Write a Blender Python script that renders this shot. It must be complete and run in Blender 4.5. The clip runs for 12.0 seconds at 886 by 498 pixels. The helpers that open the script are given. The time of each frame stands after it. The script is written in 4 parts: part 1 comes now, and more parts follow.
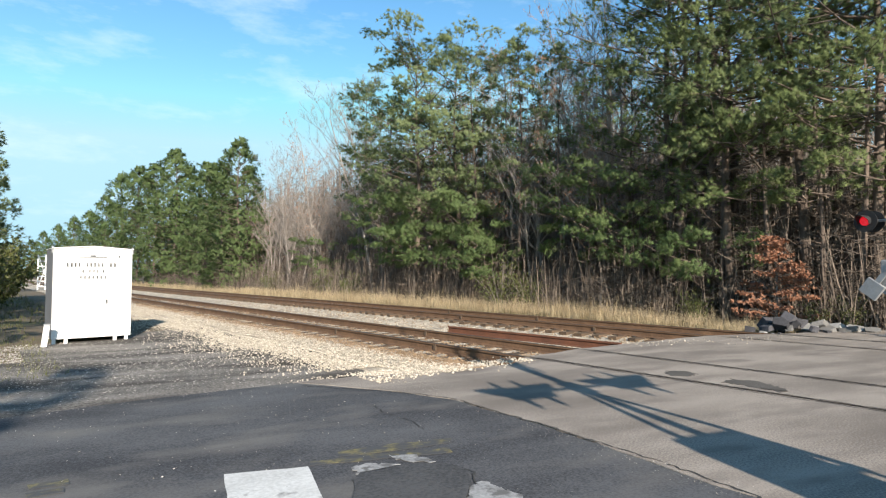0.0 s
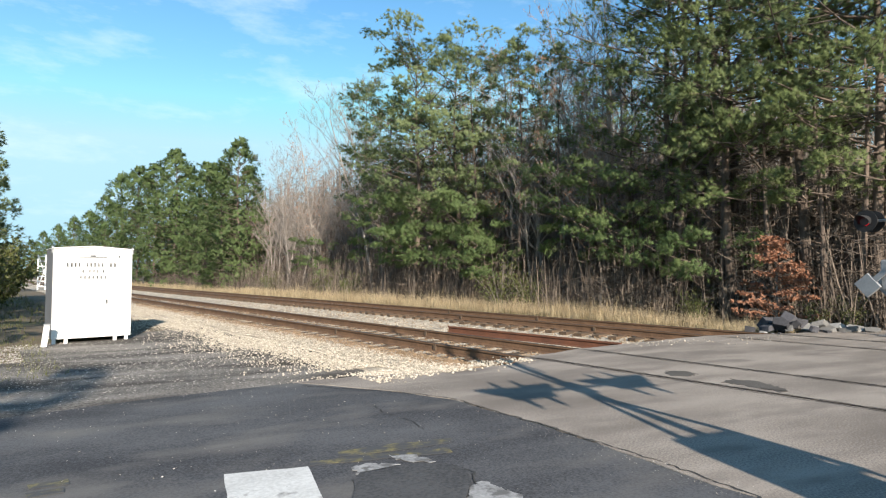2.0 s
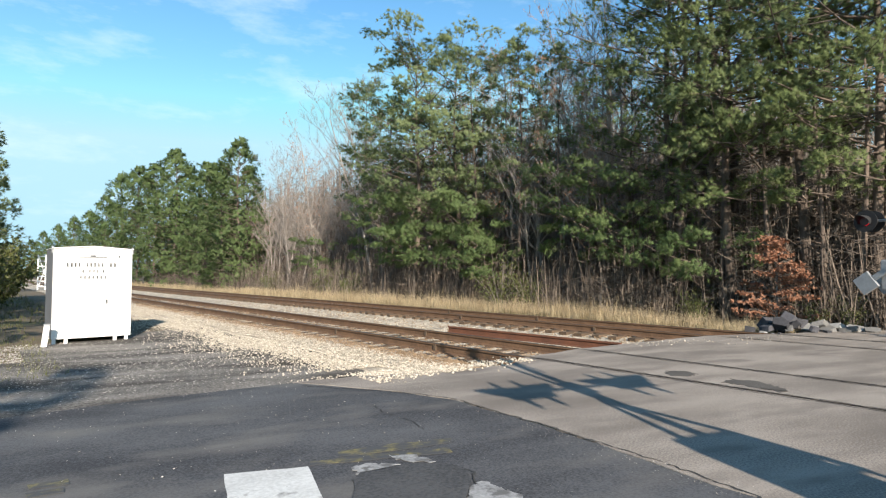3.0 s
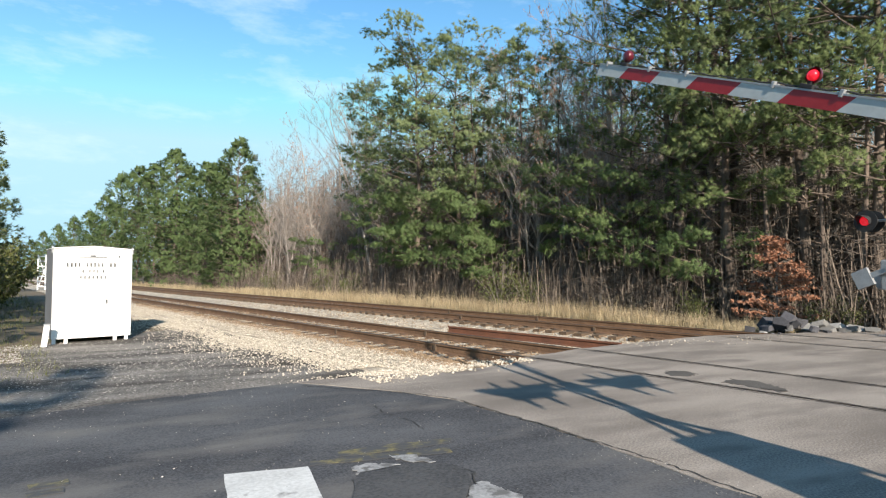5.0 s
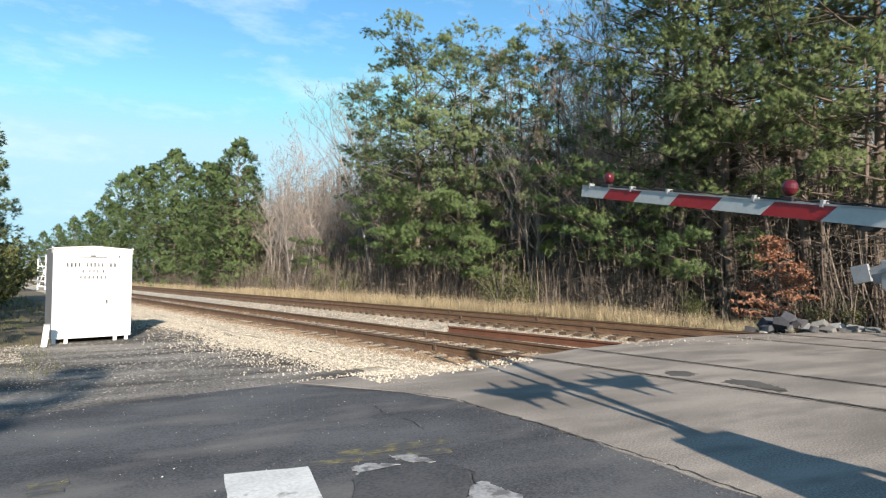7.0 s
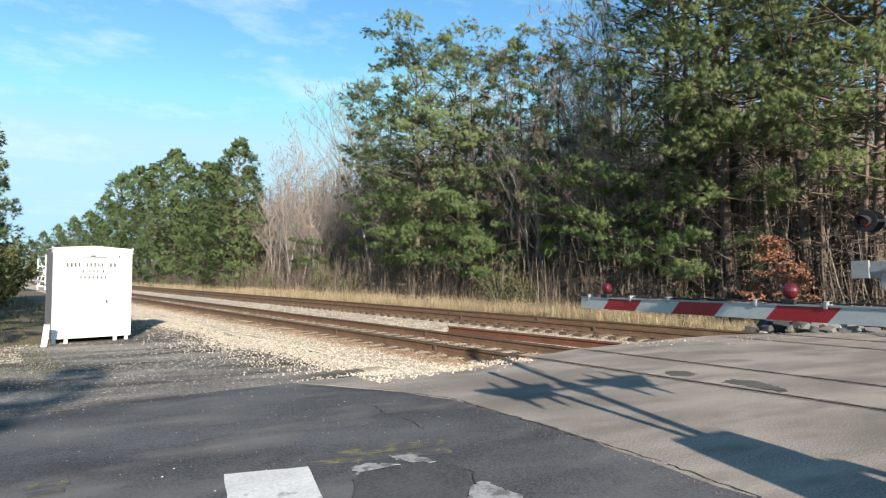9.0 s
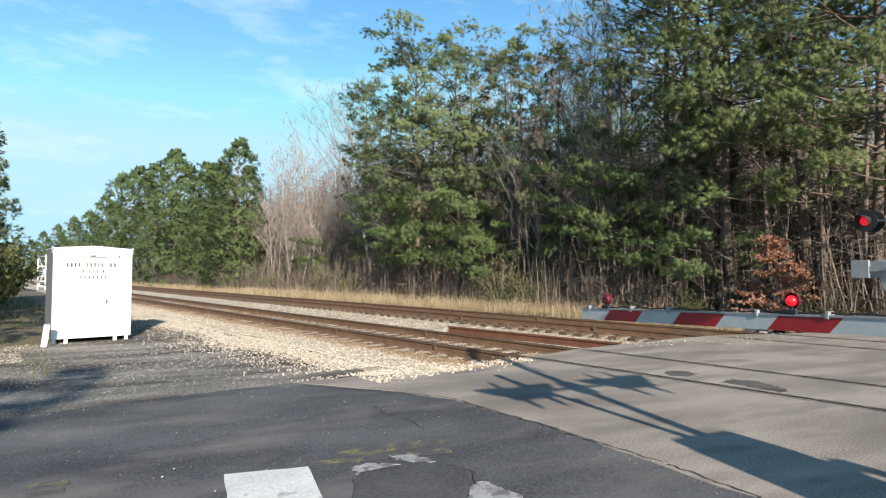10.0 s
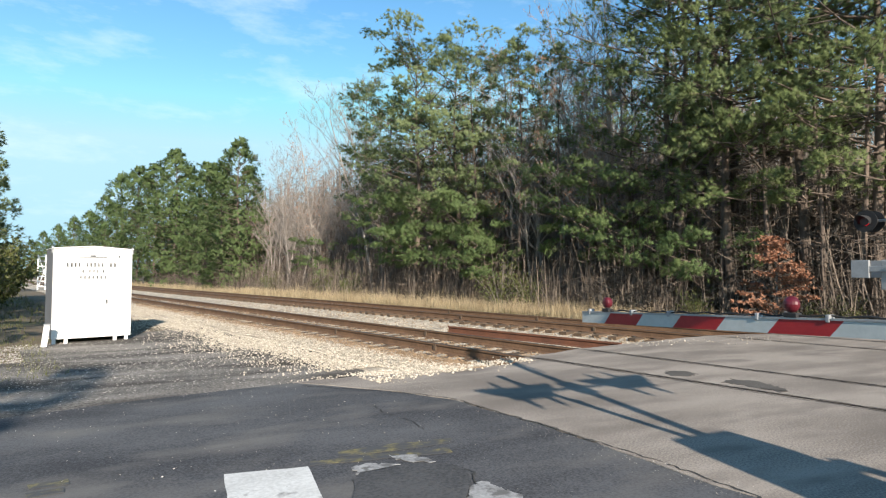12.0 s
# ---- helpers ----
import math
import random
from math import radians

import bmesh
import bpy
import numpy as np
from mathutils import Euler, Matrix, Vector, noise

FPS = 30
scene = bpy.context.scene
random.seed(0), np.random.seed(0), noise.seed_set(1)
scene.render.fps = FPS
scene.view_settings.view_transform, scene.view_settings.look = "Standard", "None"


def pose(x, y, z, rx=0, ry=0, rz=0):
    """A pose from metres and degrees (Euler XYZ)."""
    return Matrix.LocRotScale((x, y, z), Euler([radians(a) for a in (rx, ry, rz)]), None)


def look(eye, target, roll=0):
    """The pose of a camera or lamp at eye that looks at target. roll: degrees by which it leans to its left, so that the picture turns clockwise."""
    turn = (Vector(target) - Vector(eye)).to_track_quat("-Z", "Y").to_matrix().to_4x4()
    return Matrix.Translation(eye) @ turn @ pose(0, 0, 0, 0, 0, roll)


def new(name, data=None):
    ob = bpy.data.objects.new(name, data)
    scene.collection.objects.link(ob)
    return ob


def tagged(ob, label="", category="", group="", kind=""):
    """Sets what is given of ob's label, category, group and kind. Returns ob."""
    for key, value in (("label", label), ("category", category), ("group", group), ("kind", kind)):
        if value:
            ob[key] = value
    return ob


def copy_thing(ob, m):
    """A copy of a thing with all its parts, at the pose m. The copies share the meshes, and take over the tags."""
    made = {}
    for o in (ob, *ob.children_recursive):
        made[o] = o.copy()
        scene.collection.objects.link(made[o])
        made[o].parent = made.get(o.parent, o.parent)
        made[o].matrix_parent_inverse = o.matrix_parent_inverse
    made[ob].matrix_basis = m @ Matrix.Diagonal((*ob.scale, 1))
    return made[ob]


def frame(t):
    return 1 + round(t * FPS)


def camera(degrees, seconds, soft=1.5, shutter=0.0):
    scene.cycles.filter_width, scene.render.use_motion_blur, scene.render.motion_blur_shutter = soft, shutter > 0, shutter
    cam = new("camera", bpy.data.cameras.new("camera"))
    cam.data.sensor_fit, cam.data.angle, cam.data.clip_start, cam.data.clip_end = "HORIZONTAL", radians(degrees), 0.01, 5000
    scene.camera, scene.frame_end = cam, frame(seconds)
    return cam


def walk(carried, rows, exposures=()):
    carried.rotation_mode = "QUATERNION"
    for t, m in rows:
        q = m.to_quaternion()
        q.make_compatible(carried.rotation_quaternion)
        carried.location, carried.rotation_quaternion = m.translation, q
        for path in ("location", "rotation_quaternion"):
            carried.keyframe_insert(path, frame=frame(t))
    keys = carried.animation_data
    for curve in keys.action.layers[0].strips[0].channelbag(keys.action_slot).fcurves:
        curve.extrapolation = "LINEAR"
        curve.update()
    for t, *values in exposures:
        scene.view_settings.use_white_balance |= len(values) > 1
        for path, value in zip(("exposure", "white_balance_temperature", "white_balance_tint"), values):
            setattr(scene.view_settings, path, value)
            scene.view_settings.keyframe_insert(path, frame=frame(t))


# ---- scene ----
cam = camera(75.98, 12.0, soft=1.25)
EYE = (0.0, 0.0, 1.39)
HEADING, PITCH = 39.5, 2.51
CAM_POSE = pose(*EYE, 90 + PITCH, 0, -HEADING)
walk(cam, [(0.0, CAM_POSE), (12.0, CAM_POSE)], exposures=[(0.0, 1.02), (12.0, 1.02)])

# ---- sky and sun ----
SUN_HEADING, SUN_ELEV = 202.8, 24.0      # where the sun stands, clockwise from +y
world = bpy.data.worlds.new("sky")
scene.world = world
world.use_nodes = True
wn, wl = world.node_tree.nodes, world.node_tree.links
wn.clear()
sky = wn.new("ShaderNodeTexSky")
sky.sky_type, sky.sun_disc = "NISHITA", False
sky.sun_elevation, sky.sun_rotation = radians(SUN_ELEV), radians(SUN_HEADING)
sky.air_density, sky.dust_density, sky.ozone_density = 0.95, 0.15, 1.4
w_tc = wn.new("ShaderNodeTexCoord")
w_map = wn.new("ShaderNodeMapping")
w_map.inputs["Scale"].default_value = (2.2, 2.2, 7.5)
w_map.inputs["Location"].default_value = (0.35, 0.1, 0.2)
w_noise = wn.new("ShaderNodeTexNoise")
w_noise.inputs["Scale"].default_value, w_noise.inputs["Detail"].default_value = 2.2, 7.0
w_noise.inputs["Roughness"].default_value = 0.62
w_ramp = wn.new("ShaderNodeValToRGB")
w_ramp.color_ramp.elements[0].position, w_ramp.color_ramp.elements[0].color = 0.51, (0, 0, 0, 1)
w_ramp.color_ramp.elements[1].position, w_ramp.color_ramp.elements[1].color = 0.80, (0.5, 0.5, 0.5, 1)
w_mix = wn.new("ShaderNodeMix")
w_mix.data_type = "RGBA"
w_mix.inputs["B"].default_value = (4.6, 5.2, 5.6, 1)
w_bg = wn.new("ShaderNodeBackground")
w_bg.inputs["Strength"].default_value = 0.117
w_out = wn.new("ShaderNodeOutputWorld")
wl.new(w_tc.outputs["Generated"], w_map.inputs["Vector"])
wl.new(w_map.outputs["Vector"], w_noise.inputs["Vector"])
wl.new(w_noise.outputs["Fac"], w_ramp.inputs["Fac"])
wl.new(w_ramp.outputs["Color"], w_mix.inputs["Factor"])
w_sat = wn.new("ShaderNodeHueSaturation")
w_sat.inputs["Hue"].default_value, w_sat.inputs["Saturation"].default_value = 0.489, 1.22
wl.new(sky.outputs["Color"], w_sat.inputs["Color"])
w_cap = wn.new("ShaderNodeMix")             # per-channel ceiling on the sky colour: the horizon never glares
w_cap.data_type, w_cap.blend_type = "RGBA", "DARKEN"
w_cap.inputs["Factor"].default_value = 1.0
w_cap.inputs["B"].default_value = (2.35, 3.75, 4.45, 1)
wl.new(w_sat.outputs["Color"], w_cap.inputs["A"])
wl.new(w_cap.outputs["Result"], w_mix.inputs["A"])
wl.new(w_mix.outputs["Result"], w_bg.inputs["Color"])
wl.new(w_bg.outputs["Background"], w_out.inputs["Surface"])

sun = new("sun", bpy.data.lights.new("sun", "SUN"))
sun.data.energy, sun.data.angle, sun.data.color = 5.0, radians(0.53), (1.0, 0.89, 0.76)
_h, _e = radians(SUN_HEADING), radians(SUN_ELEV)
SUN_AT = Vector((math.sin(_h) * math.cos(_e), math.cos(_h) * math.cos(_e), math.sin(_e)))
sun.matrix_basis = look(SUN_AT * 60, (0, 0, 0))


# ---- materials ----
def surface(name, dark, light, scale=3.0, fine=40.0, rough=0.85, bump=0.3, metal=0.0, random_value=0.0, island=False,
            leaf=0.0, stretch=(1, 1, 1), spots=None, spot_scale=1.2, spot_from=0.55, spot_to=0.7, bump_dist=0.01, contrast=(0.3, 0.7), turn=None):
    """A procedural surface: two tones mixed by coarse and fine grain, optional patches of a third tone, relief and
    variation from piece to piece.
    """
    m = bpy.data.materials.new(name)
    m.use_nodes = True
    n, l = m.node_tree.nodes, m.node_tree.links
    n.clear()
    out = n.new("ShaderNodeOutputMaterial")
    tc = n.new("ShaderNodeTexCoord")
    mp = n.new("ShaderNodeMapping")
    mp.inputs["Scale"].default_value = stretch
    if turn is not None:
        mp.vector_type = "TEXTURE"
        mp.inputs["Scale"].default_value = [1 / k for k in stretch]
        mp.inputs["Rotation"].default_value = (0, 0, radians(turn))
    l.new(tc.outputs["Object"], mp.inputs["Vector"])
    big = n.new("ShaderNodeTexNoise")
    big.inputs["Scale"].default_value, big.inputs["Detail"].default_value = scale, 5
    small = n.new("ShaderNodeTexNoise")
    small.inputs["Scale"].default_value, small.inputs["Detail"].default_value = fine, 4
    l.new(mp.outputs["Vector"], big.inputs["Vector"])
    l.new(mp.outputs["Vector"] if turn is None else tc.outputs["Object"], small.inputs["Vector"])
    add = n.new("ShaderNodeMath")
    add.operation = "ADD"
    half = n.new("ShaderNodeMath")
    half.operation = "MULTIPLY"
    half.inputs[1].default_value = 0.5
    l.new(big.outputs["Fac"], add.inputs[0])
    l.new(small.outputs["Fac"], add.inputs[1])
    l.new(add.outputs[0], half.inputs[0])
    ramp = n.new("ShaderNodeValToRGB")
    ramp.color_ramp.elements[0].position, ramp.color_ramp.elements[0].color = contrast[0], (*dark, 1)
    ramp.color_ramp.elements[1].position, ramp.color_ramp.elements[1].color = contrast[1], (*light, 1)
    l.new(half.outputs[0], ramp.inputs["Fac"])
    colour = ramp.outputs["Color"]
    if spots:
        sp = n.new("ShaderNodeTexNoise")
        sp.inputs["Scale"].default_value, sp.inputs["Detail"].default_value = spot_scale, 6
        l.new((mp if turn is not None else tc).outputs["Vector" if turn is not None else "Object"], sp.inputs["Vector"])
        sr = n.new("ShaderNodeMapRange")
        sr.inputs["From Min"].default_value, sr.inputs["From Max"].default_value = spot_from, spot_to
        l.new(sp.outputs["Fac"], sr.inputs["Value"])
        mx = n.new("ShaderNodeMix")
        mx.data_type = "RGBA"
        mx.inputs["B"].default_value = (*spots, 1)
        l.new(sr.outputs["Result"], mx.inputs["Factor"])
        l.new(colour, mx.inputs["A"])
        colour = mx.outputs["Result"]
    if random_value:
        hs = n.new("ShaderNodeHueSaturation")
        mr = n.new("ShaderNodeMapRange")
        mr.inputs["To Min"].default_value, mr.inputs["To Max"].default_value = 1 - random_value, 1 + random_value
        if island:
            src = n.new("ShaderNodeNewGeometry").outputs["Random Per Island"]
        else:
            src = n.new("ShaderNodeObjectInfo").outputs["Random"]
        l.new(src, mr.inputs["Value"])
        l.new(mr.outputs["Result"], hs.inputs["Value"])
        l.new(colour, hs.inputs["Color"])
        colour = hs.outputs["Color"]
    bs = n.new("ShaderNodeBsdfPrincipled")
    bs.inputs["Roughness"].default_value, bs.inputs["Metallic"].default_value = rough, metal
    l.new(colour, bs.inputs["Base Color"])
    if bump:
        bp = n.new("ShaderNodeBump")
        bp.inputs["Strength"].default_value, bp.inputs["Distance"].default_value = bump, bump_dist
        l.new(small.outputs["Fac"], bp.inputs["Height"])
        l.new(bp.outputs["Normal"], bs.inputs["Normal"])
    shader = bs.outputs["BSDF"]
    if leaf:
        tr = n.new("ShaderNodeBsdfTranslucent")
        l.new(colour, tr.inputs["Color"])
        ms = n.new("ShaderNodeMixShader")
        ms.inputs["Fac"].default_value = leaf
        l.new(shader, ms.inputs[1])
        l.new(tr.outputs["BSDF"], ms.inputs[2])
        shader = ms.outputs["Shader"]
    l.new(shader, out.inputs["Surface"])
    return m


def glow(name, colour, strength):
    m = bpy.data.materials.new(name)
    m.use_nodes = True
    b = m.node_tree.nodes["Principled BSDF"]
    b.inputs["Base Color"].default_value = (*colour, 1)
    b.inputs["Roughness"].default_value = 0.25
    b.inputs["Emission Color"].default_value = (*colour, 1)
    b.inputs["Emission Strength"].default_value = strength
    return m


M_SOIL = surface("leaf_litter_soil", (0.0492, 0.0369, 0.023), (0.172, 0.131, 0.082), 0.6, 14, 0.95, 0.6, spots=(0.0574, 0.0697, 0.0246), spot_scale=0.35, bump_dist=0.03)
# dark streaks stand for ruts and for tree shade put into the colour
M_GRAVEL_DIRT = surface("gravelly_dirt", (0.044, 0.039, 0.034), (0.225, 0.207, 0.186), 0.9, 30, 0.95, 0.8, spots=(0.040, 0.034, 0.028), spot_scale=0.8, spot_from=0.46, spot_to=0.62, bump_dist=0.02, contrast=(0.38, 0.62), stretch=(0.45, 1.7, 1), turn=-14.9)
M_ASPHALT = surface("worn_asphalt", (0.135, 0.115, 0.098), (0.300, 0.262, 0.225), 0.8, 60, 0.92, 0.5, spots=(0.140, 0.120, 0.104), spot_scale=1.3, spot_from=0.53, spot_to=0.70, contrast=(0.42, 0.58), bump_dist=0.005, stretch=(0.5, 1.5, 1), turn=-14.9)
M_LOT = surface("dark_patched_asphalt", (0.021, 0.022, 0.027), (0.084, 0.086, 0.092), 0.9, 60, 0.92, 0.5, spots=(0.128, 0.122, 0.116), spot_scale=1.2, spot_from=0.50, spot_to=0.74, stretch=(0.6, 1.3, 1), contrast=(0.40, 0.60), bump_dist=0.005, turn=-14.9)
M_PATCH = surface("tar_patch", (0.024, 0.025, 0.028), (0.068, 0.068, 0.070), 1.5, 40, 0.88, 0.5, contrast=(0.4, 0.6))
M_STAIN = surface("oily_asphalt", (0.041, 0.0369, 0.0328), (0.102, 0.0918, 0.082), 2.5, 60, 0.9, 0.5)
M_CRACK = surface("crack_filler", (0.0205, 0.0205, 0.0205), (0.0492, 0.0451, 0.041), 4, 50, 0.9, 0.4)
M_WHITE_PAINT = surface("worn_white_road_paint", (0.369, 0.369, 0.361), (0.672, 0.672, 0.656), 3, 35, 0.8, 0.3, spots=(0.164, 0.156, 0.148), spot_scale=6, spot_from=0.6, spot_to=0.72)
M_OLD_WHITE = surface("ragged_white_road_paint", (0.131, 0.131, 0.135), (0.377, 0.377, 0.373), 7, 40, 0.85, 0.4, spots=(0.115, 0.113, 0.111), spot_scale=9, spot_from=0.5, spot_to=0.6)
M_GREY_STONE = surface("grey_grit", (0.12, 0.112, 0.102), (0.46, 0.43, 0.39), 6, 30, 0.95, 0.2, random_value=0.5, island=True)
M_YELLOW_PAINT = surface("faded_yellow_road_paint", (0.060, 0.057, 0.044), (0.185, 0.160, 0.070), 5, 26, 0.88, 0.3, spots=(0.052, 0.054, 0.058), spot_scale=7, spot_from=0.38, spot_to=0.52, contrast=(0.4, 0.6))
M_BALLAST = surface("ballast_stone", (0.287, 0.25, 0.197), (0.582, 0.525, 0.435), 6, 30, 0.95, 0.3, random_value=0.42, island=True)
M_BALLAST_BED = surface("ballast_fines", (0.21, 0.18, 0.14), (0.56, 0.49, 0.39), 4, 26, 0.95, 1.0, bump_dist=0.05, contrast=(0.38, 0.60))
M_BALLAST_RUST = surface("rust_stained_ballast", (0.131, 0.082, 0.0451), (0.344, 0.246, 0.156), 5, 25, 0.95, 0.9, random_value=0.35, island=True, bump_dist=0.03)
M_RAIL = surface("rusty_rail_web", (0.0615, 0.0328, 0.018), (0.172, 0.0984, 0.0533), 3, 30, 0.85, 0.3)
M_RAIL_HEAD = surface("polished_rail_head", (0.0656, 0.0492, 0.041), (0.164, 0.123, 0.0984), 4, 40, 0.42, 0.1, metal=0.7)
M_RED_RUST = surface("fresh_rust", (0.0615, 0.0254, 0.0139), (0.156, 0.059, 0.0295), 3, 30, 0.85, 0.3)
M_TIE = surface("creosoted_timber", (0.0369, 0.0262, 0.018), (0.123, 0.082, 0.0508), 5, 45, 0.9, 0.6, random_value=0.3, stretch=(0.4, 4, 4))
M_SHED = surface("white_painted_sheet_metal", (0.76, 0.76, 0.75), (0.84, 0.84, 0.83), 1.5, 20, 0.5, 0.03)
M_GALV = surface("galvanised_steel", (0.221, 0.23, 0.238), (0.328, 0.336, 0.344), 5, 40, 0.5, 0.08, metal=0.2)
# white wall's shade put into the colour as a darker grey
M_SHADED_SIDE = surface("shade_grey_sheet_metal", (0.107, 0.111, 0.123), (0.164, 0.168, 0.18), 2, 25, 0.6, 0.05)
M_DARK = surface("dark_paint", (0.008, 0.008, 0.009), (0.02, 0.02, 0.021), 4, 40, 0.8, 0.1)
M_LETTER = surface("black_stencil_paint", (0.0492, 0.0492, 0.0492), (0.131, 0.131, 0.131), 8, 60, 0.7, 0.0)
M_ARM_WHITE = surface("white_reflective_sheeting", (0.353, 0.377, 0.373), (0.443, 0.467, 0.459), 4, 30, 0.5, 0.03)
M_ARM_RED = surface("red_reflective_sheeting", (0.238, 0.0082, 0.0115), (0.328, 0.0148, 0.018), 4, 30, 0.5, 0.03)
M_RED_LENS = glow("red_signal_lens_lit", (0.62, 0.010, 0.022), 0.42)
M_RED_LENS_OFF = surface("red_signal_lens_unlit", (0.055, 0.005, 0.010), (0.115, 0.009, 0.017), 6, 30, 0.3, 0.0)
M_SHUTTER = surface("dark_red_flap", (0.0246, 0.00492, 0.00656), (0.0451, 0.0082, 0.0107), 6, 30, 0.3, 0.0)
M_CONCRETE = surface("broken_concrete", (0.0984, 0.0968, 0.0943), (0.254, 0.248, 0.238), 3, 30, 0.9, 0.6, random_value=0.45)
M_RUBBLE_DARK = surface("broken_asphalt_slab", (0.0205, 0.0205, 0.0246), (0.0697, 0.0697, 0.0779), 3, 30, 0.9, 0.6, random_value=0.4)
M_BARK = surface("pine_bark", (0.050, 0.037, 0.029), (0.165, 0.128, 0.102), 3, 22, 0.95, 0.8, stretch=(1, 1, 0.3), random_value=0.25, bump_dist=0.03)
M_BARE = surface("grey_bare_bark", (0.115, 0.0984, 0.0869), (0.361, 0.32, 0.283), 1.2, 18, 0.95, 0.4, random_value=0.35, stretch=(1, 1, 0.3))
M_TWIG = surface("brown_brush_stems", (0.047, 0.036, 0.029), (0.205, 0.165, 0.131), 1.2, 12, 0.95, 0.2, random_value=0.7, island=True)
M_NEEDLE = surface("pine_needles", (0.0886, 0.123, 0.0426), (0.201, 0.25, 0.0886), 0.7, 3, 0.7, 0, random_value=0.3, island=True, leaf=0.46)
M_NEEDLE_BLUE = surface("dark_pine_needles", (0.102, 0.142, 0.063), (0.232, 0.284, 0.126), 0.7, 3, 0.8, 0, random_value=0.3, island=True, leaf=0.46)
M_NEEDLE_YOUNG = surface("young_pine_needles", (0.0722, 0.115, 0.0394), (0.16, 0.223, 0.0771), 0.9, 3, 0.7, 0, random_value=0.3, island=True, leaf=0.46)
M_SHRUB = surface("olive_shrub_leaves", (0.0615, 0.0779, 0.0205), (0.156, 0.164, 0.0533), 1.0, 4, 0.6, 0, random_value=0.4, island=True, leaf=0.3)
M_ORANGE = surface("dry_orange_leaves", (0.221, 0.0943, 0.0492), (0.459, 0.246, 0.156), 2.0, 6, 0.8, 0, random_value=0.4, island=True, leaf=0.3)
M_DRY_GRASS = surface("dry_straw_grass", (0.221, 0.168, 0.0943), (0.492, 0.41, 0.271), 0.5, 4, 0.9, 0, random_value=0.4, island=True, leaf=0.25)
M_GREEN_GRASS = surface("weedy_grass", (0.0574, 0.0697, 0.0205), (0.18, 0.172, 0.0697), 0.8, 4, 0.9, 0, random_value=0.35, island=True, leaf=0.25)


# ---- mesh building ----
class Buf:
    """Collects points and faces of one mesh."""

    def __init__(self):
        self.v, self.f = [], []

    def poly(self, pts):
        k = len(self.v)
        self.v.extend(tuple(p) for p in pts)
        self.f.append(tuple(range(k, k + len(pts))))

    def tube(self, pts, radii, sides=6, caps=True):
        k, n = len(self.v), len(pts)
        pts = [Vector(p) for p in pts]
        for i, p in enumerate(pts):
            d = (pts[min(i + 1, n - 1)] - pts[max(i - 1, 0)]).normalized()
            a = d.orthogonal().normalized() if abs(d.z) < 0.95 else Vector((1, 0, 0)).cross(d).normalized()
            b = d.cross(a)
            for j in range(sides):
                t = 2 * math.pi * j / sides
                q = p + (a * math.cos(t) + b * math.sin(t)) * radii[i]
                self.v.append((q.x, q.y, q.z))
        for i in range(n - 1):
            for j in range(sides):
                j2 = (j + 1) % sides
                self.f.append((k + i * sides + j, k + i * sides + j2, k + (i + 1) * sides + j2, k + (i + 1) * sides + j))
        if caps:
            self.f.append(tuple(k + j for j in reversed(range(sides))))
            self.f.append(tuple(k + (n - 1) * sides + j for j in range(sides)))
        return self

    def box(self, lo, hi, m=None):
        (a, b, c), (d, e, f) = lo, hi
        k = len(self.v)
        for p in ((a, b, c), (d, b, c), (d, e, c), (a, e, c), (a, b, f), (d, b, f), (d, e, f), (a, e, f)):
            q = m @ Vector(p) if m else p
            self.v.append(tuple(q))
        for f_ in ((0, 3, 2, 1), (4, 5, 6, 7), (0, 1, 5, 4), (1, 2, 6, 5), (2, 3, 7, 6), (3, 0, 4, 7)):
            self.f.append(tuple(k + i for i in f_))
        return self

    def extrude(self, outline, depth_vec, m=None):
        """A prism: outline (3D points) pushed along depth_vec."""
        k, n = len(self.v), len(outline)
        d = Vector(depth_vec)
        for off in (Vector((0, 0, 0)), d):
            for p in outline:
                q = Vector(p) + off
                q = m @ q if m else q
                self.v.append(tuple(q))
        self.f.append(tuple(k + i for i in reversed(range(n))))
        self.f.append(tuple(k + n + i for i in range(n)))
        for i in range(n):
            j = (i + 1) % n
            self.f.append((k + i, k + j, k + n + j, k + n + i))
        return self

    def rock(self, c, s, rng, flat=0.75):
        k = len(self.v)
        base = ((1, 0, 0), (-1, 0, 0), (0, 1, 0), (0, -1, 0), (0, 0, 1), (0, 0, -1))
        rot = Euler((rng.uniform(0, 3), rng.uniform(0, 3), rng.uniform(0, 3))).to_matrix()
        for p in base:
            q = rot @ (Vector(p) * rng.uniform(0.6, 1.15))
            self.v.append((c[0] + q.x * s, c[1] + q.y * s, c[2] + q.z * s * flat))
        for f_ in ((0, 2, 4), (2, 1, 4), (1, 3, 4), (3, 0, 4), (2, 0, 5), (1, 2, 5), (3, 1, 5), (0, 3, 5)):
            self.f.append(tuple(k + i for i in f_))

    def mesh(self, name, material, smooth=False):
        me = bpy.data.meshes.new(name)
        me.from_pydata(self.v, [], self.f)
        me.materials.append(material)
        if smooth:
            me.polygons.foreach_set("use_smooth", [True] * len(me.polygons))
        me.update()
        return me


def part(name, buf, material, parent=None, label="", smooth=False, bevel=0.0, at=None):
    """Links a Buf as one mesh object, under its thing where one is given."""
    ob = new(name, buf.mesh(name, material, smooth))
    if at is not None:
        ob.matrix_basis = at
    if parent is not None:
        ob.parent = parent
    if bevel:
        b = ob.modifiers.new("edges", "BEVEL")
        b.width, b.segments, b.limit_method, b.angle_limit = bevel, 2, "ANGLE", radians(40)
    if label:
        tagged(ob, label)
    return ob


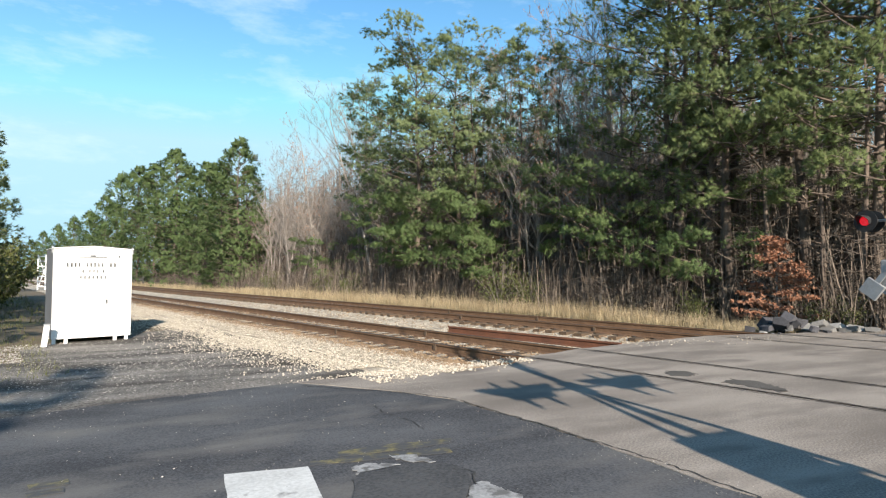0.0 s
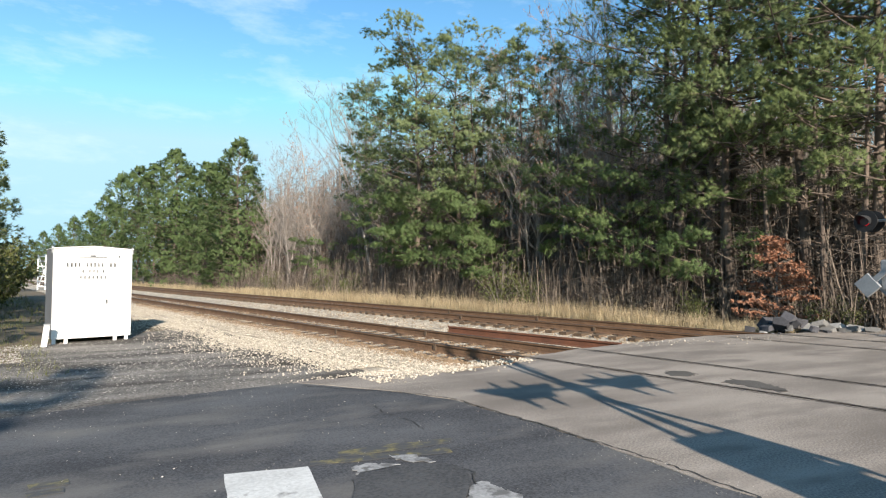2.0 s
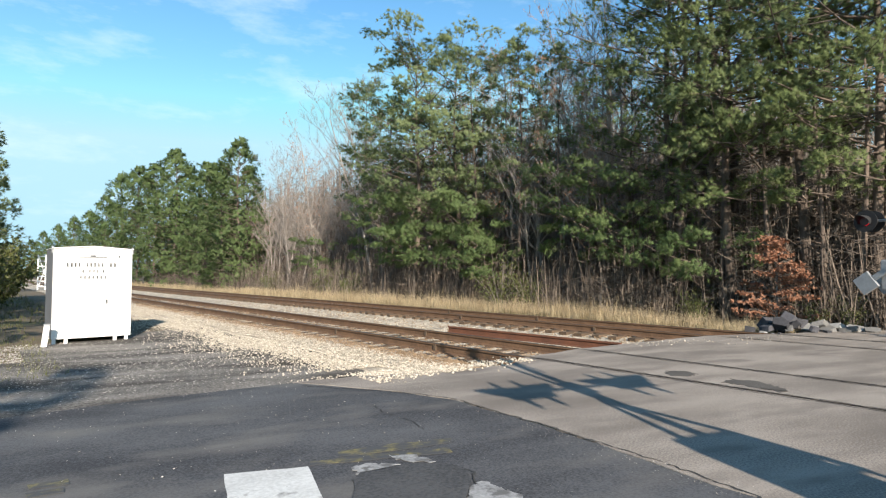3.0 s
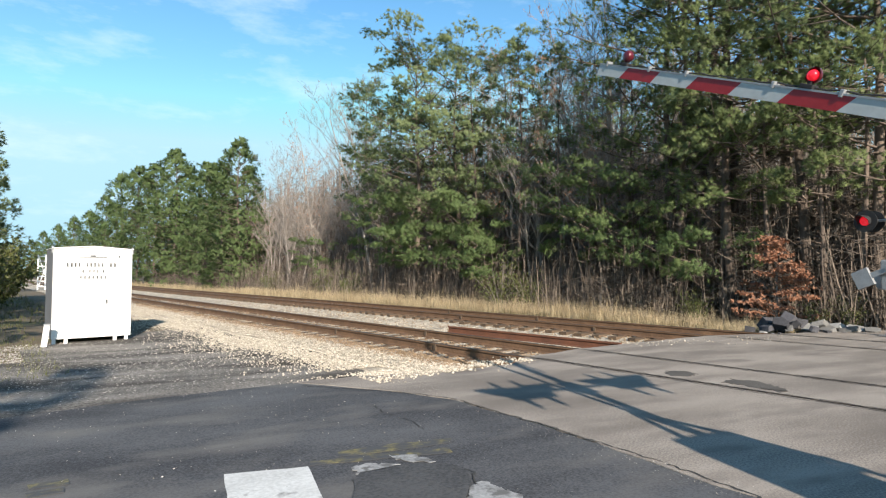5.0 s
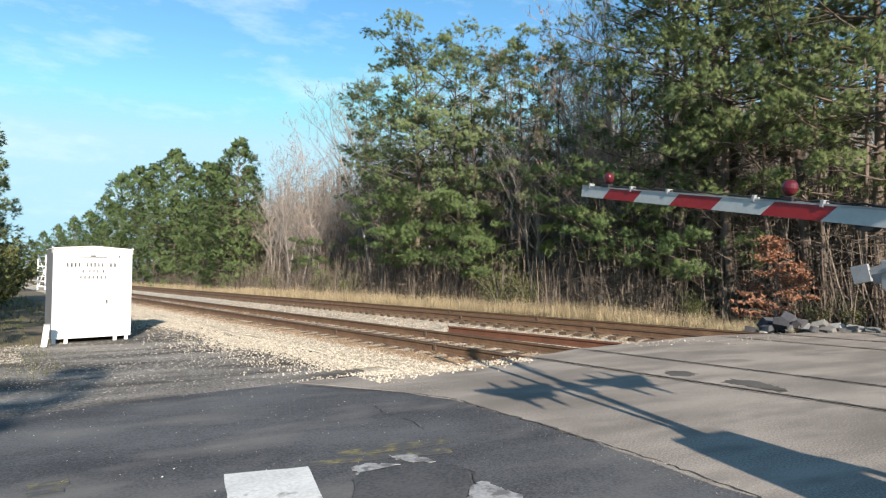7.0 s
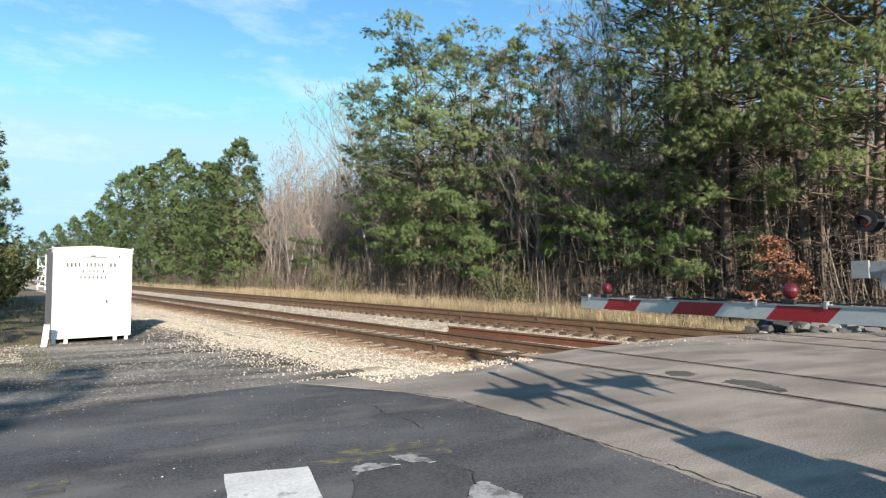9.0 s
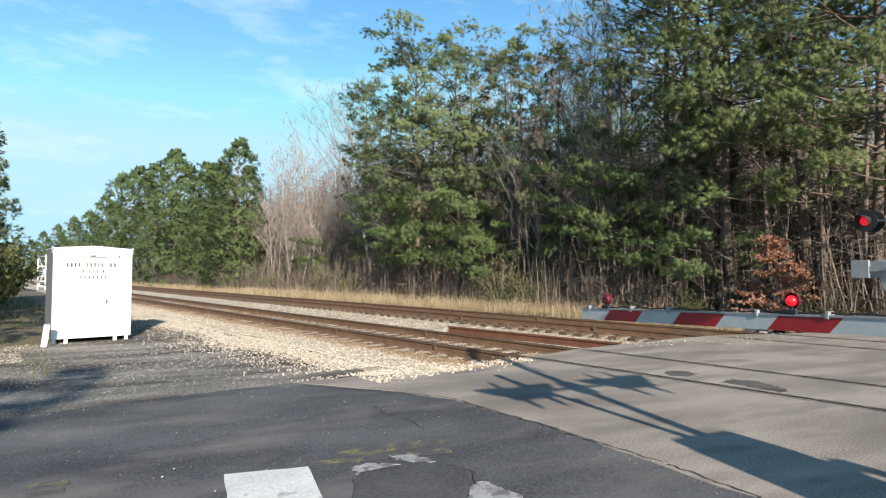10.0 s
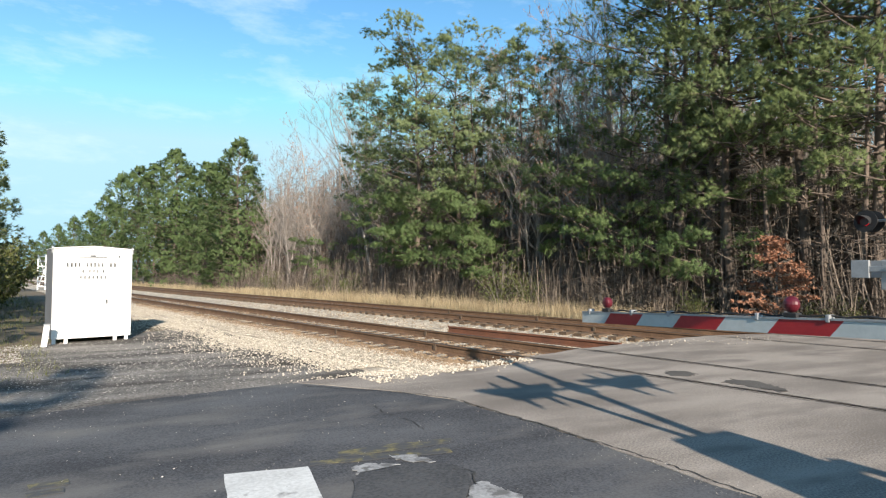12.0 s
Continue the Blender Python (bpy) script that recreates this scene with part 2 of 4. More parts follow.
def empty(name, m=None):
    ob = new(name)
    ob.empty_display_size = 0.2
    if m is not None:
        ob.matrix_basis = m
    return ob


def smooth01(a, b, x):
    t = min(1.0, max(0.0, (x - a) / (b - a)))
    return t * t * (3 - 2 * t)


# ---- ground ----
RAIL_X = (7.20, 8.705, 12.86, 14.365)      # heads of the four rails
ROAD_EDGE_Y = 6.35


def ground_z(x, y):
    """Height of the natural ground; the road and rail heads lie at zero."""
    near = smooth01(4.6, 9.5, y)
    z = -0.03 - 0.17 * near
    z -= 0.16 * smooth01(15.0, 17.5, x)
    z += 0.05 * noise.noise((x * 0.25, y * 0.25, 3.0)) * smooth01(5, 9, y)
    z -= 0.35 * smooth01(5.2, 6.2, x) * (1 - smooth01(14.8, 16.0, x))
    return z - (0.05 if y < 8 else 0.0)


def ground_sheet():
    xs = sorted(set([-3000, -800, -250, -90, -45, -25] + [-16 + 0.8 * i for i in range(62)] + [36, 42, 52, 70, 110, 250, 800, 3000]))
    ys = sorted(set([-3000, -800, -250, -90, -45, -25] + [-14 + 0.8 * i for i in range(60)] + [36, 42, 50, 60, 75, 95, 130, 200, 400, 900, 3000]))
    b = Buf()
    b.v = [(x, y, ground_z(x, y)) for y in ys for x in xs]
    w = len(xs)
    b.f = [(j * w + i, j * w + i + 1, (j + 1) * w + i + 1, (j + 1) * w + i) for j in range(len(ys) - 1) for i in range(w - 1)]
    ob = part("ground", b, M_SOIL, smooth=True)
    return tagged(ob, "brown leaf-littered soil running under the woods", "ground", kind="structure")


def sheet(name, outline, z, material, label, category, step=0.25, jitter=0.05, seed=1, thick=0.06, kind="structure"):
    """A paved sheet with an uneven edge and a real thickness; z may be a function."""
    rng = random.Random(seed)
    pts = []
    n = len(outline)
    for i in range(n):
        a, b_ = Vector((*outline[i], 0)), Vector((*outline[(i + 1) % n], 0))
        k = max(1, int((b_ - a).length / step))
        k = min(k, 60)
        for j in range(k):
            p = a.lerp(b_, j / k)
            pts.append((p.x + rng.uniform(-jitter, jitter), p.y + rng.uniform(-jitter, jitter)))
    zf = z if callable(z) else (lambda x, y: z)
    b = Buf()
    k = len(pts)
    b.v = [(x, y, zf(x, y)) for x, y in pts] + [(x, y, zf(x, y) - thick) for x, y in pts]
    b.f = [tuple(range(k))] + [(i + k, (i + 1) % k + k, (i + 1) % k, i) for i in range(k)]
    ob = part(name, b, material)
    return tagged(ob, label, category, kind=kind) if kind else tagged(ob, label, category)


ground_sheet()


def road_z(x, y):
    return 0.0


ROAD_FWD = Vector((math.sin(radians(104.9)), math.cos(radians(104.9)), 0))
ROAD_A = [(3.2, 6.9), (4.1, 6.75), (5.3, 6.25), (6.4, 6.15), (7.1, 6.45), (8.6, 6.6), (10.2, 6.4), (11.6, 6.3), (12.9, 6.1), (15.0, 5.0), (16.5, 4.62),
          (40.0, -1.6), (38.0, -9.2), (15.0, -3.1), (9.0, -2.2), (2.2, -3.0), (3.75, 1.3), (4.05, 3.2), (4.16, 4.89), (3.9, 5.6)]
tagged(sheet("road", ROAD_A, 0.0, M_ASPHALT, "worn pale grey asphalt road over the level crossing", "road", jitter=0.03, thick=0.3, seed=3))
LOT = [(4.16, 4.89), (4.05, 3.2), (3.75, 1.3), (2.2, -3.0), (1.6, -5.2), (-2.6, -5.6), (-4.2, -2.0), (-4.4, 6.9), (0.0, 7.0), (2.1, 7.0), (3.2, 6.9), (3.9, 5.6)]
sheet("pavement", LOT, -0.006, M_LOT, "dark patched asphalt apron beside the crossing", "pavement", jitter=0.03, thick=0.3, seed=4)


def flat_patch(name, outline, z, material, label, category, seed=1, jitter=0.02, step=0.12):
    return sheet(name, outline, z, material, label, category, step=step, jitter=jitter, seed=seed, thick=0.003)


flat_patch("road_marking", [(1.37, 4.05), (1.89, 3.83), (1.62, 2.95), (1.10, 3.12)], 0.001, M_WHITE_PAINT, "white painted stop bar block, worn at its edges", "road marking", 5, 0.006)


for _o, _s in (([(2.25, 4.01), (2.7, 3.89), (3.15, 3.73), (3.08, 3.62), (2.6, 3.74), (2.18, 3.89)], 1), ([(1.94, 3.92), (2.33, 3.81), (2.96, 3.54), (2.92, 3.43), (2.27, 3.7), (1.91, 3.85)], 2),
               ([(0.31, 4.68), (0.53, 4.64), (0.52, 4.53), (0.32, 4.57)], 3), ([(0.29, 4.52), (0.49, 4.48), (0.49, 4.38), (0.28, 4.41)], 4)):
    flat_patch("road_marking", _o, 0.001, M_YELLOW_PAINT, "faded yellow line nearly worn off the asphalt", "road marking", _s, 0.012)
for _o, _s in (([(2.11, 3.59), (2.26, 3.62), (2.43, 3.46), (2.38, 3.42), (2.1, 3.43)], 5), ([(2.47, 3.65), (2.65, 3.55), (2.66, 3.33), (2.5, 3.45)], 6), ([(2.67, 2.84), (2.7, 2.71), (2.66, 2.45), (2.28, 2.6), (2.48, 2.74)], 7)):
    flat_patch("road_marking", _o, 0.0035, M_OLD_WHITE, "ragged remnant of white road paint round a tar patch", "road marking", _s, 0.028, 0.03)
flat_patch("tar_patch", [(2.01, 3.39), (2.12, 3.46), (2.47, 3.42), (2.71, 3.25), (2.73, 3.03), (2.6, 2.85), (2.36, 2.66), (2.1, 2.5), (1.75, 2.95)], 0.006, M_PATCH, "rounded dark tar repair in the apron", "road patch", 9, 0.012, 0.08)
flat_patch("oil_stain", [(7.50, 4.23), (7.7, 4.26), (7.85, 4.15), (7.8, 3.89), (7.5, 3.88), (7.38, 4.03)], 0.004, M_STAIN, "dark oily stain on the crossing", "stain", 10, 0.045, 0.035)
flat_patch("oil_stain", [(7.43, 3.38), (7.76, 3.4), (7.86, 3.16), (7.7, 2.9), (7.55, 2.68), (7.33, 2.64), (7.42, 2.98)], 0.004, M_STAIN, "dark oily stain on the crossing", "stain", 11, 0.045, 0.035)


def crack(pts, width, seed, name="crack", label="dark ragged seam between two asphalt surfaces", ragged=True):
    rng = random.Random(seed)
    dense = []
    for a, b_ in zip(pts, pts[1:]):
        k = max(2, int(math.dist(a, b_) / 0.06))
        dense += [(a[0] + (b_[0] - a[0]) * j / k + rng.uniform(-0.022, 0.022), a[1] + (b_[1] - a[1]) * j / k + rng.uniform(-0.022, 0.022)) for j in range(k)]
    b = Buf()
    for (x0, y0), (x1, y1) in zip(dense, dense[1:]):
        if ragged and rng.random() < 0.07:
            continue
        w0, w1 = width * rng.uniform(0.15, 1.4), width * rng.uniform(0.15, 1.4)
        d = Vector((x1 - x0, y1 - y0, 0)).normalized()
        nx, ny = -d.y, d.x
        b.poly([(x0 - nx * w0, y0 - ny * w0, 0.003), (x1 - nx * w1, y1 - ny * w1, 0.003), (x1 + nx * w1, y1 + ny * w1, 0.003), (x0 + nx * w0, y0 + ny * w0, 0.003)])
    return tagged(part(name, b, M_CRACK), label, "crack", kind="structure")


crack([(3.2, 6.6), (3.9, 5.5), (4.16, 4.89), (4.1, 3.9), (4.05, 3.2), (3.95, 2.2), (3.75, 1.3), (3.5, 0.4)], 0.011, 8)
crack([(2.72, 3.2), (2.76, 3.05), (2.66, 2.88), (2.5, 2.74), (2.3, 2.6)], 0.012, 9)
crack([(2.0, 3.4), (1.95, 3.2), (1.8, 3.0)], 0.008, 10)
crack([(3.3, 5.2), (3.2, 4.7), (3.25, 4.4), (3.1, 4.0)], 0.006, 11)
for rx in RAIL_X:
    for off in (-0.085, 0.05):
        crack([(rx + off, 6.3 - max(0, rx - 11) * 0.3), (rx + off, -2.5)], 0.014, int(rx * 10), "flangeway", "dark flangeway groove along the rail in the road", False)


def verge():
    """Gravelly dirt between the apron, the shed and the ballast, laid over the soil with a ragged border."""
    b, index, step = Buf(), {}, 0.3
    for j in range(60):
        for i in range(70):
            x, y = -12 + i * step * 0.85, 5.6 + j * step
            n = 1.3 * noise.noise((x * 0.3, y * 0.3, 2))
            if y < 12.5 + 0.55 * min(x, 4) + n + (2.5 if x > 0.6 else 0):
                index[i, j] = len(b.v)
                b.v.append((x, y, ground_z(x, y) + 0.012))
    for (i, j) in list(index):
        if (i + 1, j) in index and (i, j + 1) in index and (i + 1, j + 1) in index:
            b.f.append((index[i, j], index[i + 1, j], index[i + 1, j + 1], index[i, j + 1]))
    tagged(part("verge", b, M_GRAVEL_DIRT, smooth=True), "grey gravelly dirt verge beside the apron", "ground", kind="structure")


verge()


# ---- railway ----
def bed_z(x, y):
    """Top of the ballast: a low bank that carries both tracks."""
    z = -0.185
    z -= 0.22 * (1 - smooth01(4.4, 6.3, x)) + 0.25 * smooth01(15.2, 16.6, x)
    z -= 0.2 * math.exp(-((x - 11.2) / 1.05) ** 2)
    return z + 0.02 * noise.noise((x * 1.3, y * 1.3, 0))


def ballast_edge(y):
    return 4.5 + 0.3 * noise.noise((0, y * 0.35, 5)) - 0.3 * smooth01(8, 13, y)


def ballast():
    b = Buf()
    ys = [6.2 + 0.3 * i for i in range(60)] + [24.5 + 1.5 * i for i in range(60)] + [125, 180, 300, 600]
    cols = 34
    for y in ys:
        e = ballast_edge(y)
        for i in range(cols):
            x = e + (16.6 - e) * i / (cols - 1)
            ramp = 0.02 if i in (0, cols - 1) else 0.0
            b.v.append((x, y, max(bed_z(x, y), ground_z(x, y) + 0.015) - 4 * ramp))
    b.f = [(j * cols + i, j * cols + i + 1, (j + 1) * cols + i + 1, (j + 1) * cols + i) for j in range(len(ys) - 1) for i in range(cols - 1)]
    bed = tagged(part("ballast_bed", b, M_BALLAST_BED, smooth=True), "bank of pale crushed stone under the railway tracks", "ballast", kind="structure")
    rng = random.Random(11)
    st, ru, gr = Buf(), Buf(), Buf()
    for _ in range(38000):
        y = 6.35 + 26 * rng.random() ** 2.0
        e = ballast_edge(y)
        x = e + (6.75 - e) * rng.random() if rng.random() < 0.92 else e - abs(rng.gauss(0, 0.55))
        if y < 6.5 + 0.9 * max(0, 4.6 - x) - 0.1 * (x - 5) or (x < e and y < 7.6):
            continue
        (ru if rng.random() < smooth01(5.9, 6.6, x) else st).rock((x, y, max(bed_z(x, y), ground_z(x, y) + 0.015) + rng.uniform(0.012, 0.03)), rng.uniform(0.008, 0.022), rng)
    for _ in range(16000):
        y = 6.4 + 28 * rng.random() ** 1.8
        x = rng.choice((rng.uniform(9.4, 12.2), rng.uniform(6.3, 9.6), rng.uniform(12.2, 15.6)))
        tgt = st if 9.5 < x < 12.2 and rng.random() < 0.6 else ru
        tgt.rock((x, y, bed_z(x, y) + 0.012), rng.uniform(0.014, 0.034), rng)
    for _ in range(700):
        x, y = rng.uniform(4.0, 7.0), 6.35 + rng.gauss(0, 0.14)
        st.rock((x, y, 0.008), rng.uniform(0.008, 0.026), rng)
    for _ in range(900):
        y = rng.uniform(-0.5, 6.4)
        x = 3.55 + 0.14 * y - 0.02 * max(0.0, y - 4.5) ** 2 + rng.gauss(0, 0.10)
        gr.rock((x, y, 0.0015), rng.uniform(0.0018, 0.005), rng)
    for _ in range(700):
        x, y = rng.uniform(0.3, 11.0), rng.uniform(1.5, 6.6)
        gr.rock((x, y, 0.0015), rng.uniform(0.0018, 0.005), rng)
    for _ in range(170):
        x = rng.uniform(9.8, 14.0)
        y = 6.3 - 0.25 * max(0, x - 11) - abs(rng.gauss(0, 0.3)) - (0.9 * rng.random() if x > 11.5 else 0)
        (st if rng.random() < 0.4 else gr).rock((x, y, 0.008), rng.uniform(0.007, 0.022), rng)
    for x0, x1, y0, y1, num in ((-3, 4.4, 6.9, 12.0, 5500), (0.0, 4.0, 9.5, 15.8, 7000), (-1.5, 4.3, 7.3, 11.5, 1500), (0.2, 4.0, 11, 15.5, 1500), (0, 4.2, 3.5, 7.0, 160)):
        for _ in range(num):
            x, y = rng.uniform(x0, x1), rng.uniform(y0, y1)
            z = -0.004 if y < 7.0 else ground_z(x, y) + 0.004
            gr.rock((x, y, z), rng.uniform(0.009, 0.026) * (0.35 if y < 7.0 else 1.0), rng)
    tagged(part("ballast_stones", st, M_BALLAST), "loose pale crushed stone on the trackside bank", "gravel", kind="stuff")
    tagged(part("grit", gr, M_GREY_STONE), "grey grit scattered over the dirt verge", "gravel", kind="stuff")
    tagged(part("stained_ballast_stones", ru, M_BALLAST_RUST), "rust-stained crushed stone between the rails", "gravel", kind="stuff")


ballast()
RAIL_PROFILE = [(-0.07, -0.172), (0.07, -0.172), (0.07, -0.160), (0.012, -0.142), (0.009, -0.045), (0.035, -0.036), (0.036, -0.006), (0.028, 0.0),
                (-0.028, 0.0), (-0.036, -0.006), (-0.035, -0.036), (-0.009, -0.045), (-0.012, -0.142), (-0.07, -0.160)]


def rail_mesh(length):
    b = Buf()
    b.extrude([(x, 0, z) for x, z in RAIL_PROFILE], (0, length, 0))
    me = b.mesh("rail", M_RAIL)
    me.materials.append(M_RAIL_HEAD)
    n = len(RAIL_PROFILE)
    for i, p in enumerate(me.polygons):
        if 2 + 6 <= i <= 2 + 8:
            p.material_index = 1
    return me


RAIL_LONG = rail_mesh(606.0)
TIE_MESHES = []
for _k in range(3):
    _r = random.Random(_k)
    _b = Buf().box((-1.3, -0.11, -0.18), (1.3, 0.11, 0.0))
    _b.v = [(x + _r.uniform(-0.03, 0.03), y + _r.uniform(-0.012, 0.012), z + _r.uniform(-0.01, 0.006)) for x, y, z in _b.v]
    TIE_MESHES.append(_b.mesh("tie", M_TIE))
PLATE_MESH = Buf().box((-0.19, -0.09, -0.012), (0.19, 0.09, 0.004)).mesh("tie_plate", M_RAIL)
CLIP_MESH = Buf().box((-0.05, -0.03, -0.165), (-0.012, 0.03, -0.03)).mesh("rail_joint_wire", M_TIE)


def railway_track(x0, x1, joints, label):
    t = tagged(empty("railway_track", pose((x0 + x1) / 2, 0, 0)), label, "railway track", "tracks over the crossing", kind="structure")
    mid = (x0 + x1) / 2
    for rx in (x0, x1):
        r = new("rail", RAIL_LONG)
        r.parent, r.location = t, (rx - mid, -6.0, 0.0)
        tagged(r, "rusty brown steel rail with a darker worn head")
        for jy in joints[rx]:
            c = new("joint_bar", CLIP_MESH)
            c.parent, c.location = t, (rx - mid, jy, 0)
    rng = random.Random(int(x0 * 100))
    y = 6.75
    while y < 110:
        for o_name, me, dx in (("tie", rng.choice(TIE_MESHES), 0.0),):
            s = new(o_name, me)
            s.parent, s.location, s.rotation_euler = t, (rng.uniform(-0.04, 0.04), y, -0.172), (0, 0, rng.uniform(-0.012, 0.012))
        if y < 30:
            for rx in (x0, x1):
                p = new("tie_plate", PLATE_MESH)
                p.parent, p.location = t, (rx - mid, y, -0.168)
        y += rng.uniform(0.49, 0.56)
    return t


railway_track(RAIL_X[0], RAIL_X[1], {RAIL_X[0]: [8.95, 13.0], RAIL_X[1]: [11.2]}, "rusty double-rail track on timber ties beside the pale ballast bank")
railway_track(RAIL_X[2], RAIL_X[3], {RAIL_X[2]: [14.6, 9.2], RAIL_X[3]: [12.5, 17.0]}, "rusty track on timber ties beside the dry grass verge")
_b = Buf()
_b.extrude([(x, 0, z) for x, z in RAIL_PROFILE], (0, 5.0, 0))
tagged(part("spare_rail", _b, M_RED_RUST, at=pose(9.95, 6.5, 0.02, 0, 0, 3.2)), "loose red-rusted steel rail lying beside the track", "rail")


# ---- signal shed ----
def signal_shed():
    x0, y0, w, d, zb, zt = 1.37, 15.6, 1.6, 1.5, -0.10, 1.97
    t = tagged(empty("signal_shed", pose(x0, y0, -0.25)), "white sheet-metal signal equipment shed on short steel legs", "shed")
    o = -0.25
    b = Buf()
    b.extrude([(0, 0, zb - o), (w, 0, zb - o), (w, 0, zt - o), (w / 2, 0, zt + 0.055 - o), (0, 0, zt - o)], (0, d, 0))
    part("body", b, M_SHED, t, "bright white painted metal body", bevel=0.008)
    # thin sheet over the left wall; its grey stands for that wall's shade
    part("side_panel", Buf().box((-0.012, 0.02, zb - o + 0.01), (-0.002, d - 0.02, zt - o - 0.02)), M_SHADED_SIDE, t, "side panel tinted grey for the shade on that wall")
    roof = Buf()
    roof.extrude([(-0.03, -0.04, zt - o + 0.003), (w / 2, -0.04, zt + 0.06 - o), (w + 0.03, -0.04, zt - o + 0.003), (w + 0.03, -0.04, zt + 0.02 - o), (w / 2, -0.04, zt + 0.08 - o), (-0.03, -0.04, zt + 0.02 - o)], (0, d + 0.08, 0))
    part("roof", roof, M_SHED, t, bevel=0.004)
    door = part("door", Buf().box((0.45, -0.022, 0.22), (w - 0.09, -0.002, 2.02)), M_SHED, t, "white flush access door", bevel=0.006)
    part("door_handle", Buf().box((1.06, -0.05, 0.93), (1.085, -0.022, 1.03)), M_DARK, door, "small black door handle", bevel=0.004)
    part("drip_strip", Buf().box((0.46, -0.05, 2.035), (1.06, -0.002, 2.05)), M_GALV, t, "thin grey drip strip over the door")
    lamp = part("vent_cap", Buf().box((0.72, -0.075, 2.05), (0.82, -0.002, 2.10)), M_GALV, t, "small grey vent cap", bevel=0.01)
    part("hook", Buf().box((1.30, -0.03, 2.03), (1.325, -0.002, 2.08)), M_DARK, t)
    for lx, ly in ((0.05, 0.05), (0.28, 0.05), (w - 0.33, 0.05), (w - 0.09, 0.05), (0.05, d - 0.1), (w - 0.09, d - 0.1)):
        part("leg", Buf().box((lx - 0.035, ly - 0.035, -0.05), (lx + 0.035, ly + 0.035, zb - o)), M_SHED, t)
    for px in (-0.02, w + 0.015):
        part("lifting_lug", Buf().box((px - 0.015, 0.02, zt - o - 0.1), (px + 0.015, 0.08, zt - o + 0.06)), M_GALV, t)
    # stencilled writing on the door, as plain bars
    rows = ((1.805, 0.075, [(0.25 + 0.078 * i, 0.05) for i in range(10) if i not in (4,)] + [(1.12, 0.062), (1.205, 0.062)]),
            (1.665, 0.065, [(0.56, 0.05), (0.70, 0.04), (0.78, 0.04), (0.86, 0.04), (0.97, 0.045)]),
            (1.52, 0.065, [(0.52 + 0.082 * i, 0.045) for i in range(7)]))
    for z, hgt, items in rows:
        for lx, lw in items:
            part("stencil_bar", Buf().box((lx, -0.026, z), (lx + lw * 0.72, -0.0215, z + hgt * 1.25)), M_LETTER, t)
    return t


signal_shed()
_t = tagged(empty("cable_pedestal", pose(1.2, 15.2, -0.24, 0, 6, 0)), "short leaning pale green-white cable pedestal post", "post")
part("body", Buf().box((-0.055, -0.05, -0.03), (0.055, 0.05, 0.5)), M_SHED, _t, bevel=0.012)
part("cap", Buf().box((-0.065, -0.06, 0.5), (0.065, 0.06, 0.53)), M_GALV, _t, bevel=0.01)


# ---- crossing signals and gates ----
def disc(r, y0, y1, sides=24, cx=0.0, cz=0.0, inner=0.0, bottom_cut=None):
    b = Buf()
    ring = [(cx + r * math.cos(2 * math.pi * i / sides), y0, cz + r * math.sin(2 * math.pi * i / sides)) for i in range(sides)]
    return b.extrude(ring, (0, y1 - y0, 0))


def hood(r, length, sides=18, thick=0.006):
    """A curved visor over the upper part of a lamp, pushed along local -y."""
    b = Buf()
    a0, a1 = radians(-30), radians(210)
    for i in range(sides):
        t0, t1 = a0 + (a1 - a0) * i / sides, a0 + (a1 - a0) * (i + 1) / sides
        l0 = length * (0.35 + 0.65 * max(0, math.sin(t0)))
        l1 = length * (0.35 + 0.65 * max(0, math.sin(t1)))
        p = [(r * math.cos(t0), 0, r * math.sin(t0)), (r * math.cos(t1), 0, r * math.sin(t1)), (r * math.cos(t1), -l1, r * math.sin(t1)), (r * math.cos(t0), -l0, r * math.sin(t0))]
        q = [(x * (1 + thick / r), y, z * (1 + thick / r)) for x, y, z in p]
        b.poly(p)
        b.poly(list(reversed(q)))
        b.poly([p[3], p[2], q[2], q[3]])
    return b


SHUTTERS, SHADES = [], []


def flasher(parent, m, lit, size=1.0, phase=0):
    """One lamp unit that looks along its local -y: backing disc, housing, visor, lens."""
    back = part("backing_disc", disc(0.25, 0.0, 0.012), M_DARK, parent, "round black backing plate", at=m @ Matrix.Diagonal((size, size, size, 1)))
    part("housing", disc(0.11, 0.012, 0.16), M_DARK, back)
    part("visor", hood(0.125, 0.30), M_DARK, back)
    part("lens", disc(0.105, -0.03, -0.002), M_RED_LENS if lit else M_RED_LENS_OFF, back, "round red signal lens")
    # the lens glows throughout; an added flap hides it for the dark beats
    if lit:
        SHUTTERS.append((part("shutter", disc(0.105, -0.004, 0.0, cz=-0.105), M_SHUTTER, back, "added dark red flap that covers the lens while unlit"), phase))


